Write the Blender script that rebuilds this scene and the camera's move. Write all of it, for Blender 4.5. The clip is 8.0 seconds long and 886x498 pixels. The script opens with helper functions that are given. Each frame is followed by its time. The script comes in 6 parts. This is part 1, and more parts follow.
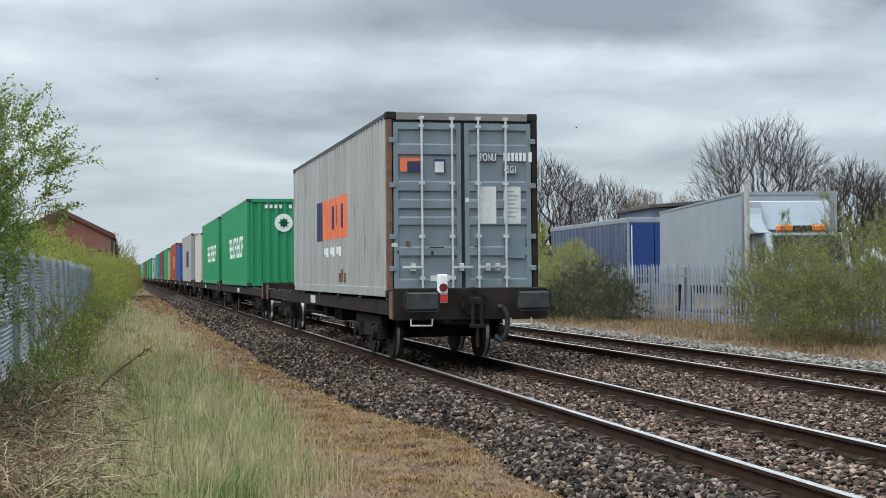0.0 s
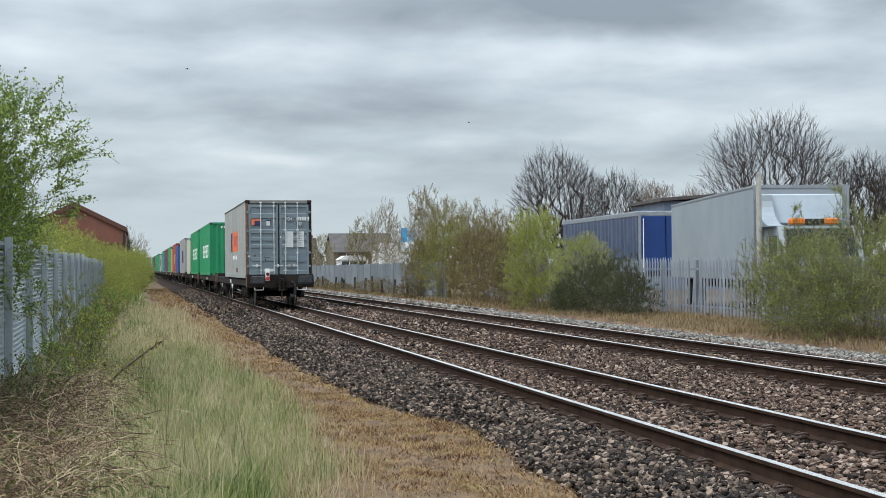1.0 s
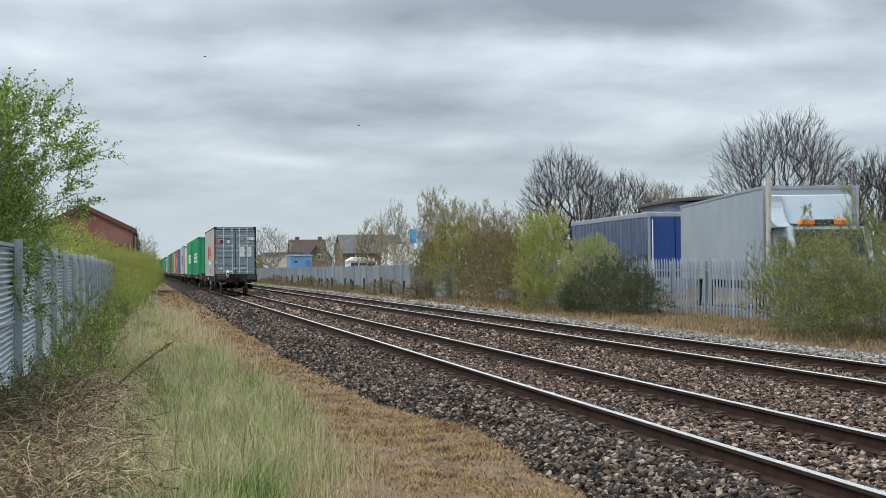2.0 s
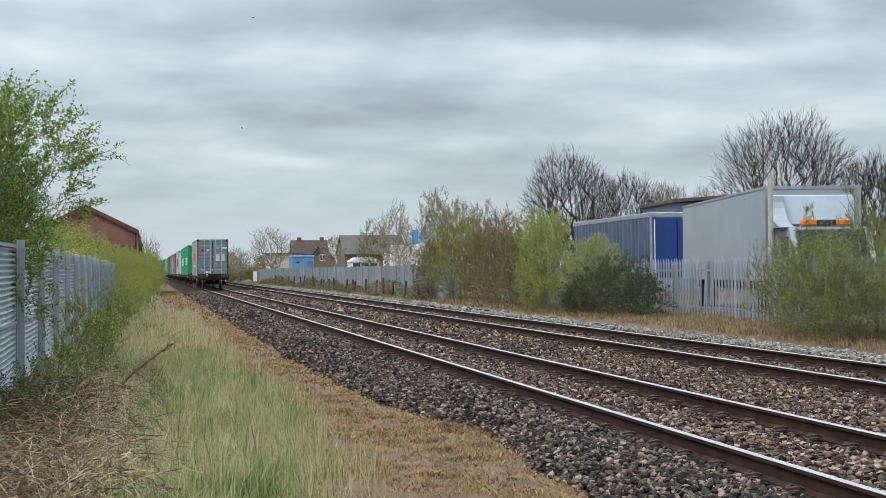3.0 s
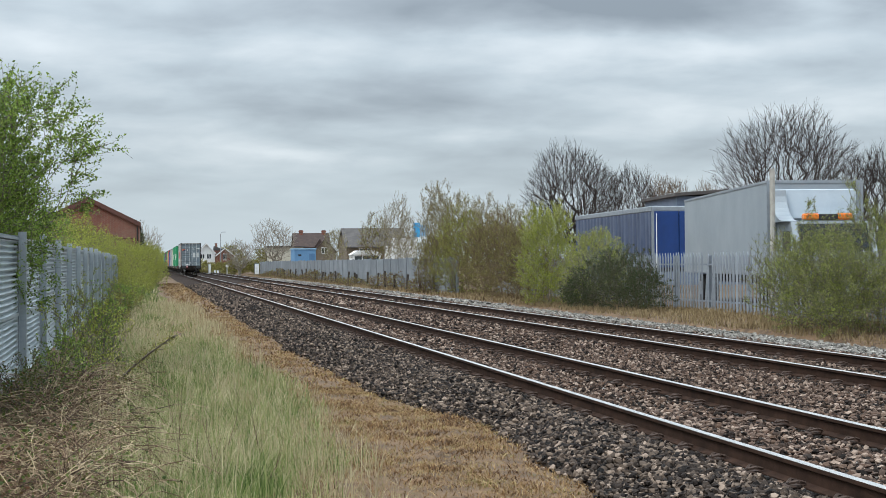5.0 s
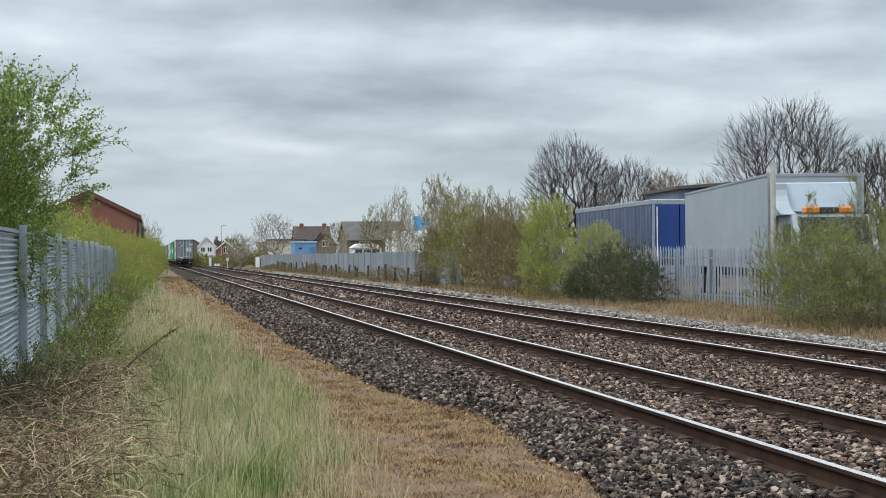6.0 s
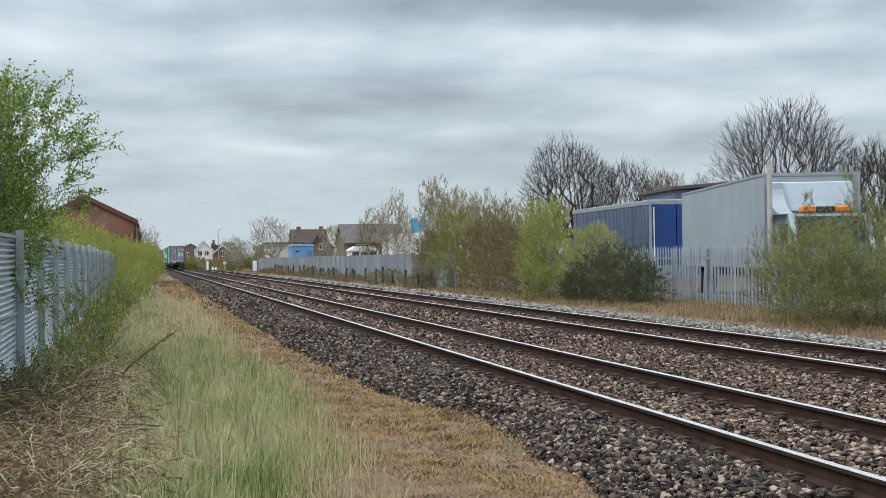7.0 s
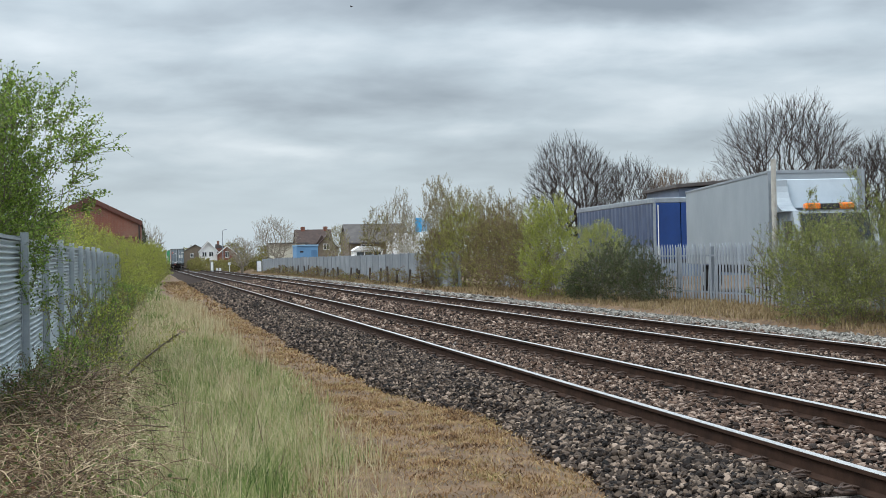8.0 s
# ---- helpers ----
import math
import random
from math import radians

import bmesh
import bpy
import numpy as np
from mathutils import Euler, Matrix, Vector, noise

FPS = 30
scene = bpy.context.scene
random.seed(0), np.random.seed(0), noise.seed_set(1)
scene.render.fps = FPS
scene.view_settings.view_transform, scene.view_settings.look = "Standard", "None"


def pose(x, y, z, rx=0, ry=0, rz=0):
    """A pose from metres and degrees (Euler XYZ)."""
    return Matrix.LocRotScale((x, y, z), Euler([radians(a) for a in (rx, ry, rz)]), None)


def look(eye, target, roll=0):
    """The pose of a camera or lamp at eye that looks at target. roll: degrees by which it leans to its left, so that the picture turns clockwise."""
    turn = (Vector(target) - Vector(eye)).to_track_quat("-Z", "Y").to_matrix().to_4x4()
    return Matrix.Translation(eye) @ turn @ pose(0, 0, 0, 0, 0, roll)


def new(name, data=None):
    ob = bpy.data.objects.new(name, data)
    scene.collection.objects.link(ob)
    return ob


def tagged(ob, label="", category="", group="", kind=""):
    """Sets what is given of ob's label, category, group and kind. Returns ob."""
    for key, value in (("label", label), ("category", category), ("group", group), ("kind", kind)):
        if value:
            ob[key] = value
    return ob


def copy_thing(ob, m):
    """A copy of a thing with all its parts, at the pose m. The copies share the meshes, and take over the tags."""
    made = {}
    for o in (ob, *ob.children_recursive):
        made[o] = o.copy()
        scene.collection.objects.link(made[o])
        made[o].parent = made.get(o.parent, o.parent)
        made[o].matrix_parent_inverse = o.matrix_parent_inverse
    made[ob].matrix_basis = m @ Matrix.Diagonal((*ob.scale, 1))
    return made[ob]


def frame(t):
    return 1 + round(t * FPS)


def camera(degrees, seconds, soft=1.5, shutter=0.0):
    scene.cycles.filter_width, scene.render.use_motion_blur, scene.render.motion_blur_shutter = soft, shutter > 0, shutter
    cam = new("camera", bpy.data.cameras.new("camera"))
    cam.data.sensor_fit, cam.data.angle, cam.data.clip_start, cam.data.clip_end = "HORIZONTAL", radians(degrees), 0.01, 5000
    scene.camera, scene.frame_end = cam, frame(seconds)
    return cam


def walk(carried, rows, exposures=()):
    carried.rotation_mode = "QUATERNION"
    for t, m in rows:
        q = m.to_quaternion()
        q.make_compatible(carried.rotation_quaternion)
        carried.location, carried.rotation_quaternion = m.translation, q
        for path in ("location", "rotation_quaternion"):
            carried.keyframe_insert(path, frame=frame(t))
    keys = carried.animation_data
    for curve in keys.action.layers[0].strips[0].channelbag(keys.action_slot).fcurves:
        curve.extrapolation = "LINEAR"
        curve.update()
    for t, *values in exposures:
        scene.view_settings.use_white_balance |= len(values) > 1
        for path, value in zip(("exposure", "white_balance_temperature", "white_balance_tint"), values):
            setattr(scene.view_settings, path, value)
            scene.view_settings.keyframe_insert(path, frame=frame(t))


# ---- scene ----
cam = camera(34.905, 8.0, soft=0.5)
EYE = (0.0, 0.0, 1.411)
walk(cam, [
    (0, look(EYE, (22.136, 97.504, 3.152), -0.480)),
    (0.5, look(EYE, (21.870, 97.569, 2.841), -0.482)),
    (1, look(EYE, (21.346, 97.687, 2.683), -0.475)),
    (1.5, look(EYE, (20.932, 97.776, 2.746), -0.487)),
    (3, look(EYE, (20.581, 97.849, 2.811), -0.571)),
    (3.5, look(EYE, (20.560, 97.850, 3.018), -0.563)),
    (4, look(EYE, (20.545, 97.854, 2.997), -0.487)),
    (4.5, look(EYE, (20.478, 97.872, 2.726), -0.431)),
    (6, look(EYE, (20.418, 97.892, 1.852), -0.404)),
    (6.5, look(EYE, (20.725, 97.828, 1.869), -0.463)),
    (7, look(EYE, (20.617, 97.850, 1.992), -0.840)),
    (7.5, look(EYE, (20.416, 97.892, 1.985), -1.052)),
    (8, look(EYE, (20.315, 97.913, 1.955), -1.197)),
])

# ---- light ----
def build_sky():
    w = bpy.data.worlds.new("overcast_sky")
    scene.world = w
    w.use_nodes = True
    nt = w.node_tree
    nt.nodes.clear()
    N, L = nt.nodes.new, nt.links.new
    out, bg = N("ShaderNodeOutputWorld"), N("ShaderNodeBackground")
    tc, sep = N("ShaderNodeTexCoord"), N("ShaderNodeSeparateXYZ")
    L(tc.outputs["Generated"], sep.inputs[0])

    def m(op, a, b=None):
        n = N("ShaderNodeMath")
        n.operation = op
        for i, v in enumerate((a, b)):
            if v is None:
                continue
            if isinstance(v, (int, float)):
                n.inputs[i].default_value = v
            else:
                L(v, n.inputs[i])
        return n.outputs[0]
    z = m("MAXIMUM", sep.outputs[2], 0.0)
    zz = m("ADD", z, SKY_BASE)
    comb = N("ShaderNodeCombineXYZ")
    L(m("DIVIDE", sep.outputs[0], zz), comb.inputs[0])
    L(m("DIVIDE", sep.outputs[1], zz), comb.inputs[1])
    comb.inputs[2].default_value = SKY_SEED
    big, fine = N("ShaderNodeTexNoise"), N("ShaderNodeTexNoise")
    for n, s, d, r, dist in ((big, SKY_SCALE, 3.0, 0.45, 0.1), (fine, SKY_SCALE * 2.7, 5.0, 0.5, 0.2)):
        n.inputs["Scale"].default_value, n.inputs["Detail"].default_value = s, d
        n.inputs["Roughness"].default_value, n.inputs["Distortion"].default_value = r, dist
        L(comb.outputs[0], n.inputs["Vector"])
    v = m("ADD", m("MULTIPLY", big.outputs[0], 0.34), m("ADD", m("MULTIPLY", fine.outputs[0], 0.26), 0.235))
    # the layered cloud banks over the line: soft ragged masses at their bearing and height
    az = m("SUBTRACT", m("ARCTAN2", sep.outputs[0], sep.outputs[1]), 0.207)
    frayed = N("ShaderNodeTexNoise")
    frayed.inputs["Scale"].default_value, frayed.inputs["Detail"].default_value = 2.6, 6.0
    L(comb.outputs[0], frayed.inputs["Vector"])
    fx, fy = N("ShaderNodeSeparateColor"), m("SUBTRACT", frayed.outputs[0], 0.5)
    L(frayed.outputs[1], fx.inputs[0])
    u = m("ADD", az, m("MULTIPLY", m("SUBTRACT", fx.outputs[0], 0.5), 0.10))
    h = m("ADD", z, m("MULTIPLY", fy, 0.04))
    for u0, h0, wide, tall, amount in CLOUDS:
        p = m("POWER", m("ABSOLUTE", m("DIVIDE", m("SUBTRACT", u, u0), wide)), 2.0)
        q = m("POWER", m("ABSOLUTE", m("DIVIDE", m("SUBTRACT", h, h0), tall)), 2.0)
        v = m("ADD", v, m("MULTIPLY", m("EXPONENT", m("MULTIPLY", m("ADD", p, q), -1.0)), amount))
    ramp = N("ShaderNodeValToRGB")
    L(v, ramp.inputs[0])
    e = ramp.color_ramp.elements
    e[0].position, e[0].color = 0.36, (0.255, 0.30, 0.345, 1)
    e[1].position, e[1].color = 0.66, (0.75, 0.82, 0.87, 1)
    for p, c in ((0.46, (0.385, 0.445, 0.50, 1)), (0.54, (0.515, 0.595, 0.655, 1))):
        k = e.new(p)
        k.color = c
    # even pale band of distant cloud towards the horizon
    haze = N("ShaderNodeMix")
    haze.data_type = "RGBA"
    rng = N("ShaderNodeMapRange")
    rng.inputs["From Min"].default_value, rng.inputs["From Max"].default_value = 0.0, 0.10
    rng.interpolation_type = "SMOOTHSTEP"
    L(z, rng.inputs["Value"])
    L(rng.outputs[0], haze.inputs["Factor"])
    haze.inputs[6].default_value = (0.58, 0.68, 0.75, 1)
    L(ramp.outputs[0], haze.inputs[7])
    # overcast: the zenith is brighter than the horizon
    gain = m("ADD", 1.0, m("MULTIPLY", m("POWER", z, 1.7), 4.4))
    up = N("ShaderNodeMix")
    up.data_type, up.blend_type = "RGBA", "MULTIPLY"
    up.inputs["Factor"].default_value = 1.0
    L(haze.outputs[2], up.inputs[6])
    L(gain, up.inputs[7])
    nish = N("ShaderNodeTexSky")
    nish.sky_type, nish.sun_disc = "NISHITA", False
    nish.sun_elevation, nish.sun_rotation = radians(54), radians(246)
    mix = N("ShaderNodeMix")
    mix.data_type = "RGBA"
    mix.inputs["Factor"].default_value = 0.985
    L(nish.outputs[0], mix.inputs[6])
    L(up.outputs[2], mix.inputs[7])
    L(mix.outputs[2], bg.inputs[0])
    bg.inputs[1].default_value = SKY_STRENGTH
    L(bg.outputs[0], out.inputs[0])


# bearing and height above the horizon (radians), half width, half height, lighter or darker
CLOUDS = [(0.11, 0.186, 0.18, 0.026, -0.24), (0.12, 0.146, 0.16, 0.010, 0.09), (0.27, 0.180, 0.035, 0.022, 0.13), (0.33, 0.192, 0.03, 0.014, -0.15),
          (-0.24, 0.148, 0.13, 0.012, 0.09), (-0.30, 0.19, 0.10, 0.012, 0.10), (-0.02, 0.116, 0.20, 0.016, -0.05), (0.20, 0.127, 0.10, 0.010, -0.05),
          (-0.10, 0.076, 0.05, 0.006, 0.08), (0.26, 0.104, 0.12, 0.012, 0.05), (-0.26, 0.110, 0.12, 0.012, -0.05)]
SKY_BASE, SKY_SEED, SKY_SCALE, SKY_STRENGTH = 0.16, 3.7, 1.15, 0.89
build_sky()
sun = new("sun", bpy.data.lights.new("sun", "SUN"))
sun.data.energy, sun.data.angle, sun.data.color = 2.1, radians(24), (1.0, 0.97, 0.92)
sun.matrix_world = look((0, 0, 30), (20, 9, 0))
scene.view_settings.exposure = 0.0


# ---- materials ----
def mat(name, c1, c2, scale=3.0, rough=0.8, metal=0.0, bump=0.15, fine=60.0, vary=0.0, island=0.0, c3=None, stain=0.0, stretch=None, spec=0.5):
    """Two-tone surface: broad and fine noise, relief, change from piece to piece; stain: share of c3 blotches."""
    mt = bpy.data.materials.new(name)
    mt.use_nodes = True
    nt = mt.node_tree
    N, L = nt.nodes.new, nt.links.new
    b = nt.nodes["Principled BSDF"]
    b.inputs["Metallic"].default_value = metal
    b.inputs["Specular IOR Level"].default_value = spec
    tc = N("ShaderNodeTexCoord")
    vec = tc.outputs["Object"]
    if stretch:
        mp = N("ShaderNodeMapping")
        mp.inputs["Scale"].default_value = stretch
        L(vec, mp.inputs[0])
        vec = mp.outputs[0]

    def noise_tex(s, d, r=0.6):
        n = N("ShaderNodeTexNoise")
        n.inputs["Scale"].default_value, n.inputs["Detail"].default_value, n.inputs["Roughness"].default_value = s, d, r
        L(vec, n.inputs["Vector"])
        return n.outputs[0]
    broad, grain = noise_tex(scale, 5.0), noise_tex(fine, 4.0)
    add = N("ShaderNodeMath")
    add.operation = "MULTIPLY_ADD"
    L(grain, add.inputs[0])
    add.inputs[1].default_value = 0.45
    L(broad, add.inputs[2])
    fac = N("ShaderNodeMapRange")
    L(add.outputs[0], fac.inputs["Value"])
    fac.inputs["From Min"].default_value, fac.inputs["From Max"].default_value = 0.52, 0.93
    mix = N("ShaderNodeMix")
    mix.data_type = "RGBA"
    L(fac.outputs[0], mix.inputs["Factor"])
    mix.inputs[6].default_value, mix.inputs[7].default_value = (*c1, 1), (*c2, 1)
    col = mix.outputs[2]
    if c3:
        st = N("ShaderNodeMapRange")
        L(noise_tex(scale * 2.3, 8.0, 0.7), st.inputs["Value"])
        st.inputs["From Min"].default_value, st.inputs["From Max"].default_value = 0.72 - stain * 0.3, 0.80 - stain * 0.3
        m2 = N("ShaderNodeMix")
        m2.data_type = "RGBA"
        L(st.outputs[0], m2.inputs["Factor"])
        L(col, m2.inputs[6])
        m2.inputs[7].default_value = (*c3, 1)
        col = m2.outputs[2]
    for amount, node, sock in ((vary, "ShaderNodeObjectInfo", "Random"), (island, "ShaderNodeNewGeometry", "Random Per Island")):
        if amount:
            src = N(node)
            hs = N("ShaderNodeHueSaturation")
            r = N("ShaderNodeMapRange")
            L(src.outputs[sock], r.inputs["Value"])
            r.inputs["To Min"].default_value, r.inputs["To Max"].default_value = 1 - amount, 1 + amount
            L(r.outputs[0], hs.inputs["Value"])
            L(col, hs.inputs["Color"])
            col = hs.outputs[0]
    L(col, b.inputs["Base Color"])
    rr = N("ShaderNodeMapRange")
    L(grain, rr.inputs["Value"])
    rr.inputs["To Min"].default_value, rr.inputs["To Max"].default_value = max(rough - 0.12, 0.04), min(rough + 0.12, 1)
    L(rr.outputs[0], b.inputs["Roughness"])
    if bump:
        bp = N("ShaderNodeBump")
        bp.inputs["Strength"].default_value, bp.inputs["Distance"].default_value = bump, 0.02
        L(add.outputs[0], bp.inputs["Height"])
        L(bp.outputs[0], b.inputs["Normal"])
    return mt


def island_mat(name, colours, rough=0.85, grain=40.0, see=0.0, patch=0.0, patch_scale=1.1):
    """Many small pieces in one mesh, each with its own tone from a ramp; see: light that passes through a leaf."""
    mt = bpy.data.materials.new(name)
    mt.use_nodes = True
    nt = mt.node_tree
    N, L = nt.nodes.new, nt.links.new
    b = nt.nodes["Principled BSDF"]
    geo, ramp = N("ShaderNodeNewGeometry"), N("ShaderNodeValToRGB")
    tc = N("ShaderNodeTexCoord")
    if patch:
        pn, pm = N("ShaderNodeTexNoise"), N("ShaderNodeMath")
        pn.inputs["Scale"].default_value, pn.inputs["Detail"].default_value = patch_scale, 4.0
        L(tc.outputs["Object"], pn.inputs["Vector"])
        pm.operation = "MULTIPLY_ADD"
        pm.inputs[1].default_value = patch
        L(pn.outputs[0], pm.inputs[0])
        sh = N("ShaderNodeMath")
        sh.operation = "MULTIPLY_ADD"
        sh.inputs[1].default_value, sh.inputs[2].default_value = 0.75, 0.1 - patch * 0.5
        L(geo.outputs["Random Per Island"], sh.inputs[0])
        L(sh.outputs[0], pm.inputs[2])
        L(pm.outputs[0], ramp.inputs[0])
    else:
        L(geo.outputs["Random Per Island"], ramp.inputs[0])
    e = ramp.color_ramp.elements
    while len(e) < len(colours):
        e.new(0.5)
    for i, c in enumerate(colours):
        e[i].position, e[i].color = i / (len(colours) - 1), (*c, 1)
    n = N("ShaderNodeTexNoise")
    n.inputs["Scale"].default_value, n.inputs["Detail"].default_value = grain, 3.0
    L(tc.outputs["Object"], n.inputs["Vector"])
    hs, r = N("ShaderNodeHueSaturation"), N("ShaderNodeMapRange")
    L(n.outputs[0], r.inputs["Value"])
    r.inputs["To Min"].default_value, r.inputs["To Max"].default_value = 0.6, 1.4
    L(r.outputs[0], hs.inputs["Value"])
    L(ramp.outputs[0], hs.inputs["Color"])
    L(hs.outputs[0], b.inputs["Base Color"])
    b.inputs["Roughness"].default_value = rough
    b.inputs["Specular IOR Level"].default_value = 0.25
    if see:
        tr, ms = N("ShaderNodeBsdfTranslucent"), N("ShaderNodeMixShader")
        L(hs.outputs[0], tr.inputs[0])
        ms.inputs[0].default_value = see
        L(b.outputs[0], ms.inputs[1])
        L(tr.outputs[0], ms.inputs[2])
        L(ms.outputs[0], nt.nodes["Material Output"].inputs[0])
    return mt


M_EARTH = mat("verge_earth", (0.055, 0.032, 0.017), (0.17, 0.10, 0.048), 3.2, 0.95, bump=1.0, fine=22, c3=(0.085, 0.075, 0.028), stain=0.45)
# near-black bed: the shade in the gaps between stones is put into its colour
M_BED = mat("ballast_bed", (0.012, 0.009, 0.008), (0.058, 0.043, 0.036), 9, 0.95, bump=1.0, fine=22, spec=0.05)
M_STONE = island_mat("ballast_stone", [(0.009, 0.007, 0.006), (0.021, 0.014, 0.011), (0.057, 0.037, 0.028), (0.113, 0.076, 0.059), (0.087, 0.051, 0.034), (0.191, 0.136, 0.106), (0.346, 0.264, 0.211)], 0.9, 30)
M_STONE_DARK = island_mat("oily_ballast_stone", [(0.007, 0.006, 0.0055), (0.013, 0.009, 0.008), (0.035, 0.026, 0.021), (0.067, 0.049, 0.038), (0.119, 0.088, 0.067), (0.285, 0.216, 0.169)], 0.85, 30)
M_STONE_PALE = island_mat("pale_ballast_stone", [(0.076, 0.072, 0.064), (0.187, 0.174, 0.157), (0.340, 0.319, 0.285)], 0.9, 30)
M_RAIL = mat("rusty_rail_steel", (0.018, 0.010, 0.007), (0.050, 0.027, 0.018), 6, 0.9, 0.0, 0.2, 80, spec=0.15)
M_HEAD = mat("polished_rail_head", (0.80, 0.77, 0.75), (0.95, 0.92, 0.90), 4, 0.30, 1.0, 0.0, 40)
M_SLEEPER = mat("concrete_sleeper", (0.17, 0.15, 0.135), (0.29, 0.26, 0.235), 5, 0.95, bump=0.3, vary=0.15)
M_CLIP = mat("rusty_clip", (0.04, 0.028, 0.024), (0.09, 0.055, 0.04), 20, 0.8, 0.3)
M_FRAME = mat("brown_black_wagon_paint", (0.012, 0.010, 0.009), (0.034, 0.026, 0.021), 2.5, 0.85, 0.0, 0.15, 40, c3=(0.06, 0.038, 0.026), stain=0.2, spec=0.2)
M_BOGIE = mat("grimy_bogie_steel", (0.007, 0.006, 0.006), (0.026, 0.021, 0.018), 5, 0.85, 0.0, 0.2, spec=0.2)
M_WHEEL = mat("dark_wheel_steel", (0.02, 0.018, 0.017), (0.05, 0.042, 0.038), 8, 0.6, 0.4)
M_TREAD = mat("bright_wheel_tread", (0.45, 0.44, 0.43), (0.65, 0.64, 0.62), 8, 0.35, 0.9, 0.02)
M_BUFFER = mat("black_buffer_steel", (0.02, 0.022, 0.024), (0.05, 0.055, 0.058), 6, 0.6, 0.2)
M_GALV = mat("galvanised_steel", (0.27, 0.305, 0.33), (0.40, 0.44, 0.465), 2.0, 0.5, 0.45, 0.06, 30, vary=0.08, c3=(0.3, 0.3, 0.29), stain=0.1)
M_WHITE = mat("white_paint", (0.62, 0.63, 0.63), (0.8, 0.8, 0.79), 3, 0.6, 0, 0.05, vary=0.05)
M_RUST = mat("rusted_corner_steel", (0.09, 0.045, 0.03), (0.2, 0.11, 0.075), 7, 0.85, 0.0, 0.3, c3=(0.03, 0.025, 0.024), stain=0.3)
M_DARK = mat("black_rubber", (0.012, 0.012, 0.013), (0.03, 0.03, 0.031), 8, 0.8)
M_ZINC = mat("galvanised_lock_rod", (0.42, 0.44, 0.44), (0.62, 0.63, 0.62), 9, 0.5, 0.3, 0.05)


# ---- mesh helpers ----
def mesh_of(name, bm, material, smooth=False):
    me = bpy.data.meshes.new(name)
    bm.normal_update()
    bm.to_mesh(me)
    bm.free()
    for mtl in (material if isinstance(material, (list, tuple)) else [material]):
        me.materials.append(mtl)
    if smooth:
        me.shade_smooth()
    return me


def part(name, bm, material, parent, label="", smooth=False):
    me = bm if isinstance(bm, bpy.types.Mesh) else mesh_of(name, bm, material, smooth)
    ob = new(name, me)
    ob.parent = parent
    if label:
        ob["label"] = label
    return ob


def thing(name, label, category, m=None, group="", kind="", data=None):
    ob = new(name, data)
    if m is not None:
        ob.matrix_basis = m
    return tagged(ob, label, category, group, kind)


def box(bm, x0, x1, y0, y1, z0, z1, bevel=0.0, m=None):
    r = bmesh.ops.create_cube(bm, size=1.0)
    vs = r["verts"]
    for v in vs:
        v.co = Vector(((x0 + x1) / 2 + v.co.x * (x1 - x0), (y0 + y1) / 2 + v.co.y * (y1 - y0), (z0 + z1) / 2 + v.co.z * (z1 - z0)))
        if m is not None:
            v.co = m @ v.co
    if bevel:
        es = list({e for v in vs for e in v.link_edges})
        bmesh.ops.bevel(bm, geom=es, offset=bevel, segments=1, affect="EDGES")
    return bm


def boxes(items, bevel=0.0):
    bm = bmesh.new()
    for it in items:
        box(bm, *it, bevel=bevel)
    return bm


def rod(bm, a, b, r0, r1=None, n=8):
    a, b = Vector(a), Vector(b)
    r1 = r0 if r1 is None else r1
    q = (b - a).to_track_quat("Z", "Y").to_matrix().to_4x4()
    bmesh.ops.create_cone(bm, cap_ends=True, segments=n, radius1=r0, radius2=r1, depth=(b - a).length, matrix=Matrix.Translation((a + b) / 2) @ q)
    return bm


def extrude_profile(pts, ys, shift=None):
    """A closed x-z outline carried along y, with its ends closed."""
    bm = bmesh.new()
    rings = []
    for y in ys:
        dx = shift(y) if shift else 0.0
        rings.append([bm.verts.new((x + dx, y, z)) for x, z in pts])
    n = len(pts)
    for a, b in zip(rings, rings[1:]):
        for i in range(n):
            bm.faces.new((a[i], b[i], b[(i + 1) % n], a[(i + 1) % n]))
    bm.faces.new(rings[0][::-1]), bm.faces.new(rings[-1])
    bmesh.ops.recalc_face_normals(bm, faces=bm.faces)
    return bm


def raw_mesh(name, verts, faces, material, smooth=False):
    """Mesh from arrays; faces: all with the same number of corners."""
    me = bpy.data.meshes.new(name)
    verts, faces = np.asarray(verts, np.float32), np.asarray(faces, np.int32)
    nf, k = faces.shape
    me.vertices.add(len(verts))
    me.vertices.foreach_set("co", verts.ravel())
    me.loops.add(nf * k)
    me.loops.foreach_set("vertex_index", faces.ravel())
    me.polygons.add(nf)
    me.polygons.foreach_set("loop_start", np.arange(0, nf * k, k, dtype=np.int32))
    me.polygons.foreach_set("use_smooth", np.full(nf, smooth))
    for mtl in (material if isinstance(material, (list, tuple)) else [material]):
        me.materials.append(mtl)
    me.update(calc_edges=True)
    return me


# ---- the line of the railway ----
TRACK, TRACK_FAR, FAR_RISE, BEND = 5.208, 9.043, 0.052, 4.49e-6


def bend(y):
    return -BEND * y * y if y > 0 else 0.0


EDGE_Y = (0, 11, 13.2, 14.6, 16.4, 19.3, 27, 50)
EDGE_X = (3.1, 3.2, 3.4, 3.6, 3.1, 2.95, 2.72, 2.75)


def bed_edge(y):
    """Where the stones give way to the path."""
    return np.interp(y, EDGE_Y, EDGE_X) + 0.10 * np.sin(y * 1.9) * np.sin(y * 0.67 + 1)


